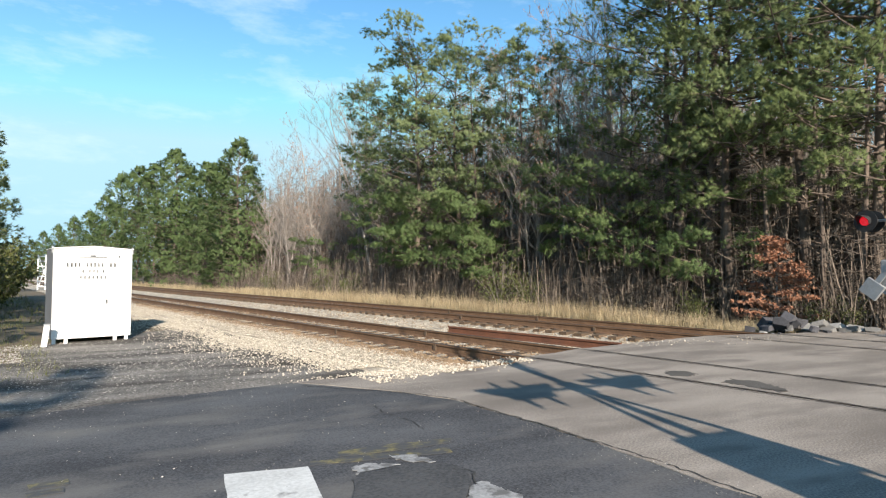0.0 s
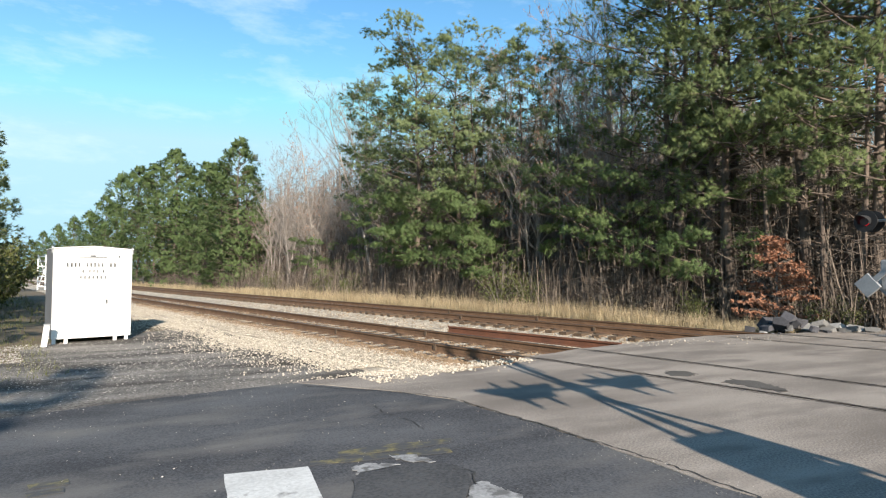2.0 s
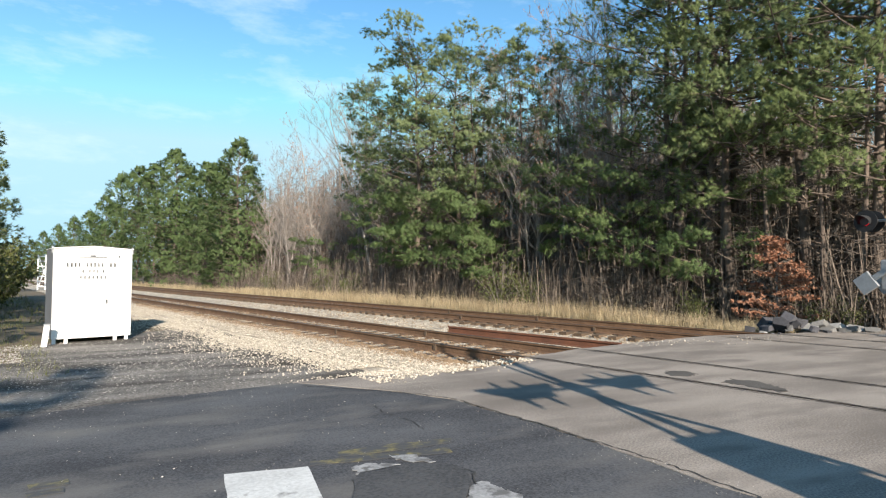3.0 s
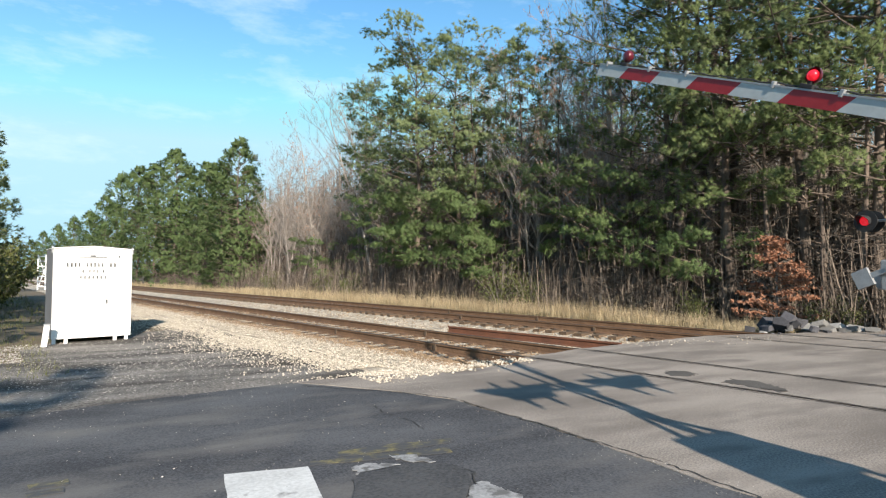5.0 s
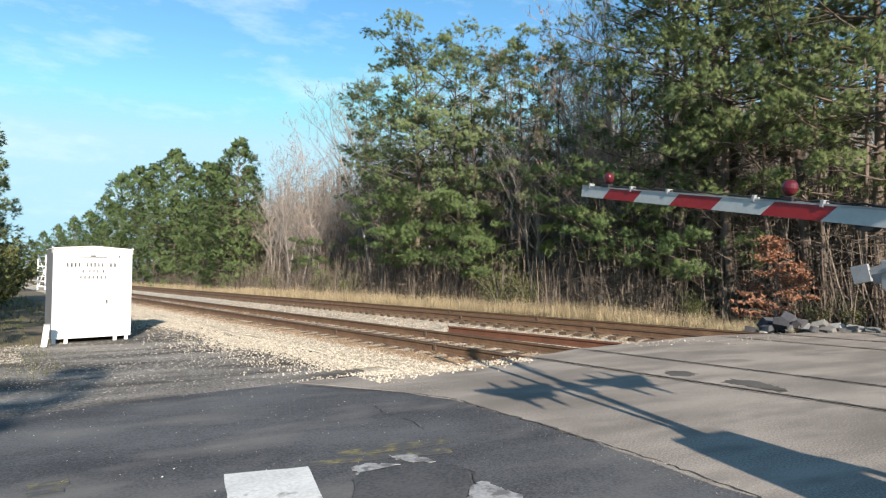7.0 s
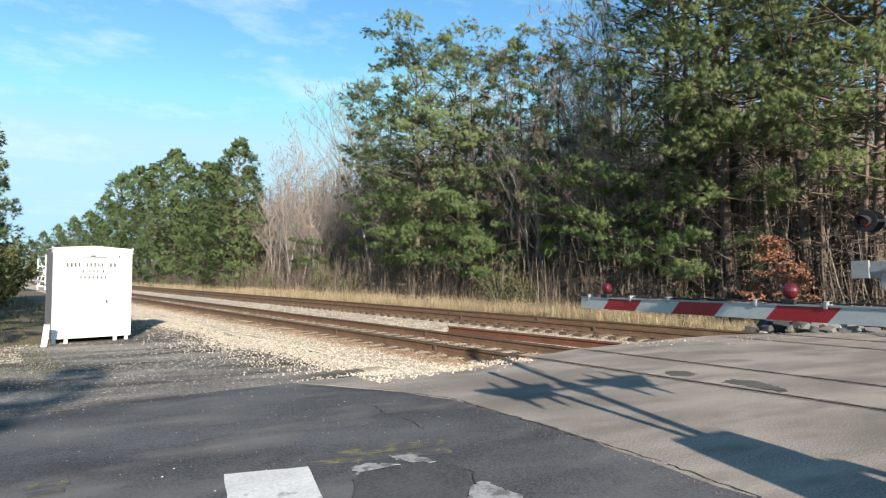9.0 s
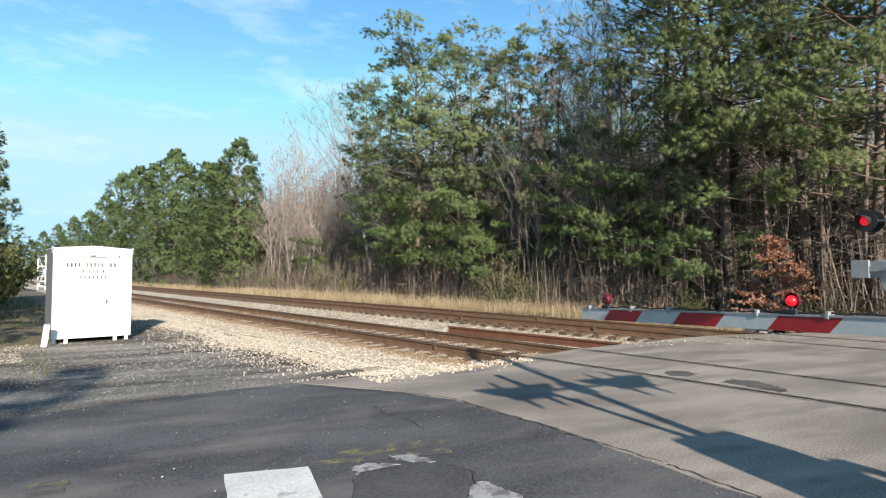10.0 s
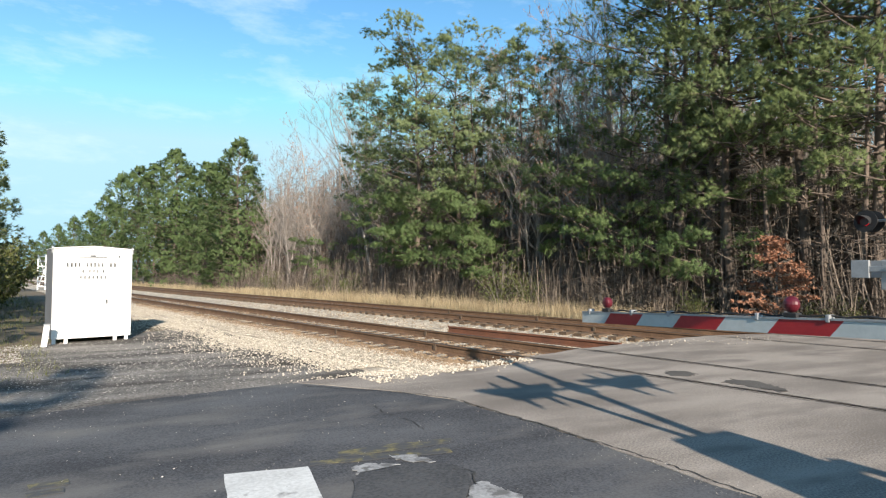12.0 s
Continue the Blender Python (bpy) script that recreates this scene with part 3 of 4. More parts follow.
def crossing_signal(name, m, label, lamps, crossbuck, box_label, box=((-0.28, -0.34, 0.75), (0.28, 0.34, 1.9))):
    """Mast with lamps, crossbuck and gate machine. Local x runs along the gate arm, z up."""
    t = tagged(empty(name, m), label, "crossing signal")
    part("foundation", Buf().box((-0.3, -0.3, -0.25), (0.3, 0.3, 0.06)), M_CONCRETE, t, bevel=0.02)
    part("base_flange", Buf().tube([(0, 0, 0.06), (0, 0, 0.2), (0, 0, 0.32)], [0.16, 0.13, 0.08], 12), M_GALV, t)
    part("mast", Buf().tube([(0, 0, 0.3), (0, 0, 4.75)], [0.062, 0.062], 14), M_GALV, t, "silver tubular steel mast")
    part("finial", Buf().tube([(0, 0, 4.75), (0, 0, 4.8), (0, 0, 4.9)], [0.075, 0.085, 0.01], 12), M_GALV, t)
    for bar in lamps:
        z, turn, half, lit, face = bar
        a = part("lamp_crossarm", Buf().tube([(-half, 0, 0), (half, 0, 0)], [0.03, 0.03], 10), M_GALV, t, at=pose(0, 0, z, 0, 0, turn))
        jb = part("junction_box", Buf().box((-0.12, -0.12, -0.12), (0.12, 0.12, 0.12)), M_GALV, t, at=pose(0, 0, z, 0, 0, turn), bevel=0.02)
        for sx in (-1, 1):
            spin = pose(0, 0, z, 0, 0, turn) @ pose(sx * half, 0, 0) @ pose(0, 0, 0, 0, 0, face)
            flasher(t, spin @ pose(0, -0.16, 0), lit, 1.0 if lit else 1.25, int(sx > 0))
            flasher(t, spin @ pose(0, 0.16, 0, 0, 0, 180), lit, 1.0 if lit else 1.25, int(sx > 0))
    for z, turn in crossbuck:
        for s in (-1, 1):
            part("crossbuck_blade", Buf().box((-0.61, -0.006, -0.115), (0.61, 0.006, 0.115)), M_ARM_WHITE, t, "white crossbuck blade", at=pose(0, -0.08 - 0.014 * s, z, 0, 0, 0) @ pose(0, 0, 0, 0, 45 * s, 0), bevel=0.003)
    mech = part("gate_machine", Buf().box(*box), M_GALV, t, box_label, bevel=0.03)
    part("machine_door", Buf().box((box[0][0] + 0.04, box[1][1] + 0.002, box[0][2] + 0.07), (box[1][0] - 0.04, box[1][1] + 0.02, box[1][2] - 0.1)), M_GALV, mech, bevel=0.008)
    part("bracket", Buf().box((-0.1, -0.1, 0.6), (0.1, 0.1, 0.75)), M_GALV, t, bevel=0.01)
    return t


ARM_HEADING = 14.93
PIVOT = Vector((3.246, -1.767, 1.528))
TO_ARM = pose(0, 0, 0, 0, 0, 90 - ARM_HEADING)
MAST_AT = Vector((3.246, -1.767, 0)) + TO_ARM.to_3x3() @ Vector((0.0, 0.10, 0.0))
crossing_signal("crossing_signal", pose(*MAST_AT, 0, 0, 90 - ARM_HEADING), "silver level crossing signal mast with flashing lamps and a gate machine",
                ((2.95, 90, 0.75, False, 90),), ((4.05, 0),), "grey gate drive housing")


def gate_arm(name, length, start, top0, slope, stripes, label, lights, wide=0.36, tail=0.0):
    """The swinging arm about its pivot, local x along the arm. stripes: ends of the bands from the tip inwards."""
    t = tagged(empty(name), label, "barrier gate")
    hgt, y0, y1, lean = 0.097, -0.02, 0.02, 0.085
    top = lambda x: top0 - slope * x
    edges = [length] + stripes
    x = stripes[-1]
    while x - 0.406 > start + 0.1:
        x -= 0.406
        edges.append(x)
    edges.append(start)
    for i, (a, b_) in enumerate(zip(edges, edges[1:])):
        la = 0.0 if i == 0 else lean
        lb = 0.0 if i == len(edges) - 2 else lean
        b = Buf()
        b.extrude([(b_, y0, top(b_)), (a, y0, top(a)), (a + la, y0, top(a + la) - hgt), (b_ + lb, y0, top(b_ + lb) - hgt)], (0, y1 - y0, 0))
        red = i % 2 == 1
        part("red_band" if red else "white_band", b, M_ARM_RED if red else M_ARM_WHITE, t, "red reflective band" if red else "white reflective band")
    rim = Buf()
    rim.extrude([(start, y0 - 0.006, top(start)), (length, y0 - 0.006, top(length)), (length, y0 - 0.006, top(length) + 0.012), (start, y0 - 0.006, top(start) + 0.012)], (0, y1 - y0 + 0.012, 0))
    part("top_rim", rim, M_GALV, t, "pale aluminium edge strip")
    cab = Buf()
    n = 60
    cab.tube([(start + (lights[0][0] - start) * i / n, 0.0, top(start + (lights[0][0] - start) * i / n) + 0.024 + 0.006 * math.sin(i * 1.9)) for i in range(n + 1)], [0.006] * (n + 1), 6)
    part("lamp_cable", cab, M_DARK, t, "thin black lamp cable")
    for cx in (5.28, 4.72, 4.30, 3.52, 3.05, 2.5, 1.9):
        if start < cx < length:
            cl = Buf().box((cx - 0.012, y0 - 0.01, top(cx) - 0.012), (cx + 0.012, y1 + 0.01, top(cx) + 0.035))
            part("cable_clamp", cl, M_GALV, t, bevel=0.004)
    for lx, lit in lights:
        z = top(lx) + 0.012
        lamp = part("gate_lamp", Buf().box((lx - 0.045, -0.03, z), (lx + 0.045, 0.03, z + 0.03)), M_DARK, t, "red gate lamp on a black bracket", bevel=0.005)
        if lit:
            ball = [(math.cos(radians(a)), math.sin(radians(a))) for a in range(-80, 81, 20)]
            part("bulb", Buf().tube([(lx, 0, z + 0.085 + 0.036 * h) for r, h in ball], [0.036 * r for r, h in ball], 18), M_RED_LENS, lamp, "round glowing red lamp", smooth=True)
            # added half shell: turns in front of the ever-glowing bulb to darken the lamp
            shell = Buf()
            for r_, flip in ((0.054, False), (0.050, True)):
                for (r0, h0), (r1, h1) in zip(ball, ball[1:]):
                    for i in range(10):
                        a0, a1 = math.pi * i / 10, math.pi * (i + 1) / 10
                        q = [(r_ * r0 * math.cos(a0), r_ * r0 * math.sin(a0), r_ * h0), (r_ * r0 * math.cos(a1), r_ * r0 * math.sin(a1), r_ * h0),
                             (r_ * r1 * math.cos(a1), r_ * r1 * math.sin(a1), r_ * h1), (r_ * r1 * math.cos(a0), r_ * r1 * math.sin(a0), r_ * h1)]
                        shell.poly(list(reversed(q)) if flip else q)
            SHADES.append((part("shade", shell, M_RED_LENS_OFF, lamp, "added dull red half-round shade, turned to hide the bulb", smooth=True), (lx, 0, z + 0.085)))
        else:
            part("lamp_body", Buf().tube([(lx, -0.016, z + 0.085), (lx, 0.016, z + 0.085)], [0.05, 0.05], 18), M_RED_LENS_OFF, lamp)
            for s in (-1, 1):
                part("lens", Buf().tube([(lx, s * 0.016, z + 0.085), (lx, s * 0.026, z + 0.085), (lx, s * 0.033, z + 0.085)], [0.048, 0.042, 0.02], 18), M_RED_LENS_OFF, lamp, "red lens")
        part("lamp_post", Buf().box((lx - 0.012, -0.012, z + 0.02), (lx + 0.012, 0.012, z + 0.06)), M_DARK, lamp)
    # root brackets that join the arm to the machine, and the counterweight plates behind it
    root = top(start) - hgt / 2
    for s in (-1, 1):
        b = Buf()
        b.tube([(0, s * wide, 0), (start * 0.55, s * wide * 0.75, root * 0.4), (start + 0.35, s * 0.03, root)], [0.045, 0.04, 0.03], 10)
        part("support_tube", b, M_GALV, t)
        part("counterweight_arm", Buf().box((-0.55 - tail, s * wide - 0.02, -0.06), (0.1, s * wide + 0.02, 0.06)), M_GALV, t, bevel=0.006)
        part("counterweight", Buf().box((-0.62 - tail, s * wide + 0.022 - 0.06, -0.2), (-0.25 - tail, s * wide + 0.022 + 0.02, 0.2)), M_GALV, t, "grey steel counterweight plate", bevel=0.008)
    part("pivot_shaft", Buf().tube([(0, -wide - 0.04, 0), (0, wide + 0.04, 0)], [0.04, 0.04], 12), M_GALV, t)
    return t


GATE = gate_arm("gate_arm", 5.39, 1.0, -0.499 + 0.04 * 4.986, 0.04, [4.986 - 0.406 * i for i in range(6)],
                "red and white striped crossing gate arm swinging down", ((5.05, False), (3.285, True)))
OPP_PIVOT = Vector((15.75, 3.28, 1.50))
TO_OPP = pose(0, 0, 0, 0, 0, -90 - ARM_HEADING)
crossing_signal("crossing_signal", pose(15.75, 3.28, -0.02, 0, 0, -90 - ARM_HEADING), "level crossing signal mast with a lit red lamp by the woods",
                ((2.62, 0, 0.55, True, 0),), (), "pale grey gate drive housing", ((-0.2, -0.3, 1.05), (0.2, 0.3, 1.72)))
OPP_GATE = gate_arm("gate_arm", 5.39, 1.0, -0.28, 0.03, [4.986 - 0.406 * i for i in range(6)],
                    "striped crossing gate arm with a grey counterweight, swinging down", ((5.05, False), (3.285, True)), wide=0.38, tail=0.12)


# ---- plants ----
def blade(b, p, d, length, width, rng, face=None):
    other = Vector((rng.uniform(-1, 1), rng.uniform(-1, 1), rng.uniform(-1, 1)))
    if face is not None:
        other = face + other * 0.55
    side = d.cross(other).normalized() * width * 0.5
    e = p + d * length
    k = len(b.v)
    b.v += [(p.x - side.x, p.y - side.y, p.z - side.z), (p.x + side.x, p.y + side.y, p.z + side.z), (e.x, e.y, e.z)]
    b.f.append((k, k + 1, k + 2))


def tuft(b, p, d, rng, length=0.26, width=0.03, count=14, spread=0.95, face=None):
    for _ in range(count):
        q = Vector((rng.gauss(0, 1), rng.gauss(0, 1), rng.gauss(0, 1))).normalized()
        w = (d * (1 - spread * 0.5) + q * spread).normalized()
        blade(b, p, w, length * rng.uniform(0.6, 1.15), width * rng.uniform(0.7, 1.2), rng, face)


def needle(b, p, d, length, width, normal):
    """One needle bunch as a slim blade that takes the light of the plume it grows on."""
    side = d.cross(normal).normalized() * width * 0.5
    e = p + d * length
    k = len(b.v)
    b.v += [(p.x - side.x, p.y - side.y, p.z - side.z), (p.x + side.x, p.y + side.y, p.z + side.z), (e.x, e.y, e.z)]
    b.f.append((k, k + 1, k + 2) if (side.cross(d)).dot(normal) > 0 else (k + 1, k, k + 2))
    b.n += [tuple(normal)] * 3


def plume(b, c, out, radius, rng, shoots, needles, length, width, flat, around=None):
    """A rounded spray of shoots, each a brush of needles that points outwards and up."""
    for _ in range(shoots):
        q = Vector((rng.gauss(0, 1), rng.gauss(0, 1), rng.gauss(0.35, 0.8))) + out * 0.5
        q.normalize()
        off = q * radius * (0.25 + 0.75 * rng.random() ** 0.6)
        p = c + Vector((off.x, off.y, off.z * flat))
        tip = (q * 0.7 + Vector((0, 0, 0.55)) + out * 0.25).normalized()
        for _k in range(needles):
            r = Vector((rng.gauss(0, 1), rng.gauss(0, 1), rng.gauss(0, 1))).normalized()
            w = (tip * 0.55 + r * 0.85).normalized()
            nrm = (q * 0.5 + (around or out) * 0.65 + r * 0.5 + Vector((0, 0, 0.25))).normalized()
            needle(b, p - tip * length * 0.3, w, length * rng.uniform(0.6, 1.15), width * rng.uniform(0.7, 1.2), nrm)


def pine(seed, height, crown_base, spread, limbs, material, label, profile="tall", plumes=2, radius=0.6, shoots=18, needles=27, width=0.0185, length=0.15, lean=0.0, trunk_r=0.17,
         flat=0.62, dead=10):
    """A pine: tapered trunk, dead stubs below, limbs with twigs, and rounded plumes of needles out on the limbs."""
    rng = random.Random(seed)
    t = tagged(empty("pine_tree"), label, "tree", "pines along the railway")
    pts, rad = [], []
    ph = rng.uniform(0, 6)
    for i in range(10):
        z = height * i / 9
        pts.append(Vector((lean * z + 0.12 * math.sin(z * 0.5 + ph), 0.12 * math.cos(z * 0.43 + ph), z - 0.2)))
        rad.append(trunk_r * (1 - 0.93 * i / 9))
    tr = Buf().tube(pts, rad, 8, caps=False)
    cr = Buf()
    cr.n = []

    def on_trunk(z):
        f = min(8.999, max(0, z / height * 9))
        i = int(f)
        return pts[i].lerp(pts[i + 1], f - i)

    for k in range(dead):
        z = crown_base * rng.uniform(0.35, 1.0)
        az = rng.uniform(0, 2 * math.pi)
        p0 = on_trunk(z)
        d = Vector((math.cos(az), math.sin(az), rng.uniform(-0.3, 0.3)))
        n = rng.uniform(0.4, 1.6)
        tr.tube([p0, p0 + d * n * 0.5, p0 + d * n + Vector((0, 0, rng.uniform(-0.2, 0.1)))], [0.02, 0.013, 0.005], 3, caps=False)
        for _k in range(4):
            blade(tr, p0 + d * n * rng.uniform(0.3, 1), (d + Vector((rng.gauss(0, 0.7), rng.gauss(0, 0.7), rng.gauss(0, 0.5)))).normalized(), rng.uniform(0.15, 0.5), 0.014, rng)
    for k in range(limbs):
        u = (k + rng.random()) / limbs
        z = crown_base + (height - crown_base) * u ** 0.9
        if profile == "tall":
            reach = spread * (0.3 + 0.7 * math.sin(math.pi * min(1, 0.2 + 0.74 * u))) * rng.uniform(0.5, 1.15)
        elif profile == "oval":
            reach = spread * (1.0 - max(0.0, (u - 0.15) / 0.87) ** 1.9) * rng.uniform(0.7, 1.04)
        else:
            reach = spread * (1.05 - 0.92 * u ** 1.3) * rng.uniform(0.7, 1.1)
        reach = max(0.2 if profile == "oval" else 0.35, reach)
        az = k * 2.4 + rng.uniform(-0.7, 0.7)
        out = Vector((math.cos(az), math.sin(az), 0))
        rise = rng.uniform(-0.15, 0.3) if u < 0.7 else rng.uniform(0.25, 0.9)
        p0 = on_trunk(z)
        limb = [p0 + out * reach * s + Vector((0, 0, reach * (rise * s + 0.18 * s * s) + rng.uniform(-0.05, 0.05))) for s in (0, 0.35, 0.7, 1.0)]
        r0 = 0.014 + 0.008 * reach
        tr.tube(limb, [r0, r0 * 0.7, r0 * 0.45, r0 * 0.2], 4, caps=False)
        side = out.cross(Vector((0, 0, 1)))
        small = 0.6 + 0.4 * min(1.0, reach / spread)
        plume(cr, limb[3], out, radius * small * rng.uniform(0.75, 1.1), rng, shoots, needles, length, width, flat)
        for g in range(max(1, round(plumes * reach / spread + rng.uniform(-0.6, 0.6)))):
            f = rng.uniform(0.45, 0.9)
            i = 1 if f < 0.7 else 2
            p = limb[i].lerp(limb[i + 1], (f - (0.35, 0.7)[i - 1]) / 0.33)
            e = p + side * rng.choice((-1, 1)) * rng.uniform(0.3, 0.55) * reach * (1.15 - f) * 1.6 + out * 0.2 + Vector((0, 0, rng.uniform(-0.1, 0.35)))
            tr.tube([p, e], [r0 * 0.4, r0 * 0.15], 3, caps=False)
            plume(cr, e, (e - p0).normalized(), radius * small * rng.uniform(0.55, 0.9), rng, max(3, int(shoots * 0.7)), needles, length, width, flat, out)
    for g in range(3):
        plume(cr, pts[-1] + Vector((rng.uniform(-0.15, 0.15), rng.uniform(-0.15, 0.15), -0.1 - 0.4 * g)), Vector((0, 0, 1)), radius * (0.4 + 0.15 * g), rng, max(3, shoots // 2), needles, length, width, 1.2)
    part("trunk", tr, M_BARK, t, "grey-brown scaly trunk and limbs", smooth=True)
    crown = part("crown", cr, material, t, "green needle crown with gaps", smooth=True)
    crown.data.normals_split_custom_set_from_vertices(cr.n)
    return t


def bare_tree(seed, height, label, density=1.0, trunk_r=0.09, buds=None):
    rng = random.Random(seed)
    t = tagged(empty("bare_tree"), label, "tree", "leafless trees along the railway")
    b, fine = Buf(), Buf()
    leaves = Buf()

    def grow(p, d, length, r, depth):
        if depth == 3:
            blade(fine, p, d, length, 0.016, rng)
            blade(fine, p + d * length * 0.5, (d + Vector((rng.uniform(-0.8, 0.8), rng.uniform(-0.8, 0.8), 0.1))).normalized(), length * 0.8, 0.012, rng)
            if buds and rng.random() < 0.5:
                tuft(leaves, p + d * length, d, rng, 0.10, 0.05, 2)
            return
        pts, rad = [p], [r]
        n = (6, 3, 1)[depth]
        for i in range(n):
            d = (d + Vector((rng.uniform(-1, 1), rng.uniform(-1, 1), rng.uniform(-0.4, 0.8))) * (0.10, 0.2, 0.2)[depth]).normalized()
            p = p + d * length / n
            pts.append(p)
            rad.append(r * (1 - 0.75 * (i + 1) / n))
        (fine if depth else b).tube(pts, rad, 3 if depth else 6, caps=False)
        for _ in range(int((19, 8, 8)[depth] * density)):
            f = rng.uniform(0.28 if depth == 0 else 0.2, 1.0)
            i = min(n - 1, int(f * n))
            q = pts[i].lerp(pts[i + 1], f * n - i)
            side = Vector((rng.uniform(-1, 1), rng.uniform(-1, 1), 0)).normalized()
            dd = (d * rng.uniform(0.5, 1.0) + side * rng.uniform(0.5, 0.95) + Vector((0, 0, 0.35))).normalized()
            grow(q, dd, length * rng.uniform(0.22, 0.42) * (1.15 - 0.4 * f), max(0.008, rad[i] * 0.42), depth + 1)

    grow(Vector((0, 0, -0.2)), Vector((rng.uniform(-0.06, 0.06), rng.uniform(-0.06, 0.06), 1)), height, trunk_r, 0)
    part("trunk", b, M_BARE, t, "pale grey slender trunk")
    part("crown", fine, M_BARE, t, "leafless twiggy crown")
    if buds:
        part("foliage", leaves, buds, t, "few brown leaves left on twigs")
    return t


def place(proto, spots, seed, first=True):
    """Sets copies of a tree on the ground, turned and scaled a little; the first spot takes the tree itself."""
    rng = random.Random(seed)
    for i, (x, y, s) in enumerate(spots):
        m = pose(x, y, ground_z(x, y) - 0.02, 0, 0, rng.uniform(0, 360)) @ Matrix.Diagonal((s, s, s * rng.uniform(0.95, 1.06), 1))
        if i == 0 and first:
            proto.matrix_basis = m
        else:
            c = copy_thing(proto, m)
            c.scale = m.to_scale()


def stand(proto, rows, seed, own=True):
    """Trees by bearing from the origin (degrees clockwise from +y), x of their row and height in metres."""
    tall = proto["tall"]
    place(proto, [(x, x / math.tan(radians(b)), h / tall) for b, x, h in rows], seed, own)


rnd = random.Random(77)
PINE_A = pine(101, 16.0, 5.0, 3.6, 42, M_NEEDLE_BLUE, "tall pine with open dark green crown at the woods' edge", plumes=3.2, radius=0.74)
PINE_B = pine(102, 17.5, 6.8, 3.1, 32, M_NEEDLE, "tall pine with a high ragged green crown", plumes=2.6, radius=0.75)
PINE_C = pine(103, 15.0, 4.4, 3.5, 34, M_NEEDLE, "pine with long low limbs and green needles", plumes=2.6, radius=0.75)
PINE_S = pine(108, 15.0, 5.0, 2.1, 38, M_NEEDLE_BLUE, "slender pine with a thin upright crown", plumes=1.8, radius=0.6, shoots=17, needles=18, width=0.028, length=0.2, trunk_r=0.12)
PINE_D = pine(104, 15.0, 0.4, 3.5, 150, M_NEEDLE_YOUNG, "dense young pine, green down to the ground", profile="oval", plumes=2.6, radius=0.62, shoots=11, needles=10, width=0.07, length=0.25, flat=1.15, dead=0)
PINE_H = pine(110, 15.0, 0.4, 3.6, 120, M_NEEDLE_YOUNG, "dense young pine far along the line, green to the ground", profile="oval", plumes=2.4, radius=0.75, shoots=7, needles=8, width=0.11, length=0.34, flat=1.15, dead=0)
PINE_E = pine(105, 4.8, 2.0, 2.5, 17, M_NEEDLE_YOUNG, "low spreading young pine with bright green needles", plumes=2.8, radius=0.7, shoots=24, needles=26, width=0.019, length=0.17, trunk_r=0.07, dead=4)
for _p, _t in ((PINE_A, 16.0), (PINE_B, 17.5), (PINE_C, 15.0), (PINE_S, 15.0), (PINE_D, 15.0), (PINE_H, 15.0), (PINE_E, 4.8)):
    _p["tall"] = _t
stand(PINE_A, [(61.6, 19.0, 16.5), (65.0, 18.8, 16.8), (70.5, 18.9, 17.5), (78.0, 18.6, 18.0)], 1)
stand(PINE_S, [(47.3, 19.2, 12.5), (51.2, 19.3, 11.6), (45.8, 21.5, 13.4), (42.6, 19.6, 13.2), (31.6, 20.0, 14.0), (49.5, 22.0, 13.0)], 11)
stand(PINE_B, [(64.2, 21.0, 18.0), (66.5, 20.5, 18.5), (74.2, 20.6, 19.0), (80.0, 20.0, 19.0)], 2)
stand(PINE_C, [(62.6, 18.6, 15.0), (66.4, 18.3, 15.0), (71.8, 18.6, 15.5), (77.2, 18.4, 14.5)], 3)
PINE_K = pine(111, 16.0, 4.2, 4.1, 50, M_NEEDLE_BLUE, "broad pine with heavy dark green limbs at the woods' edge", plumes=3.0, radius=0.92, shoots=21, needles=20, width=0.034, length=0.21)
PINE_K["tall"] = 16.0
stand(PINE_K, [(36.9, 19.0, 15.4), (40.9, 20.3, 14.6), (38.6, 21.0, 12.0), (34.3, 20.6, 12.8)], 15)
PINE_M = pine(109, 9.0, 3.3, 2.7, 22, M_NEEDLE, "half-grown pine with hanging green limbs", plumes=2.4, radius=0.7, trunk_r=0.09, dead=8)
PINE_M["tall"] = 9.0
stand(PINE_M, [(66.0, 18.2, 8.6), (69.6, 18.3, 9.4), (73.0, 18.0, 9.0), (76.2, 18.1, 9.6), (79.0, 17.8, 9.0), (58.0, 19.4, 9.0)], 12)
stand(PINE_D, [(14.2, 18.9, 17.8), (12.6, 18.8, 17.2), (11.2, 18.8, 18.0), (19.6, 18.8, 13.8), (18.2, 18.6, 12.8), (16.9, 19.6, 14.2), (15.4, 20.5, 15.6), (17.4, 21.5, 14.0), (20.4, 20.0, 11.5)], 4)
stand(PINE_H, [(9.9, 18.8, 18.0), (8.7, 18.7, 15.6), (7.5, 18.6, 15.4), (6.4, 18.5, 15.3), (5.3, 18.4, 15.5), (4.3, 18.3, 16.0), (3.5, 18.2, 16.5), (2.8, 18.0, 17.0),
               (12.0, 21.5, 16.5), (9.5, 22.0, 16.5), (7.9, 21.5, 15.5), (6.6, 21.5, 15.0), (5.5, 21.0, 15.0), (4.6, 20.5, 15.0), (3.9, 20.0, 15.5)], 14)
stand(PINE_E, [(36.0, 17.7, 4.9), (38.6, 17.6, 4.7), (41.4, 17.5, 4.0), (33.8, 18.0, 4.8), (54.0, 18.2, 4.7), (57.2, 18.0, 4.5), (63.8, 17.8, 3.7), (43.6, 17.6, 3.4), (26.5, 18.6, 3.6)], 5)

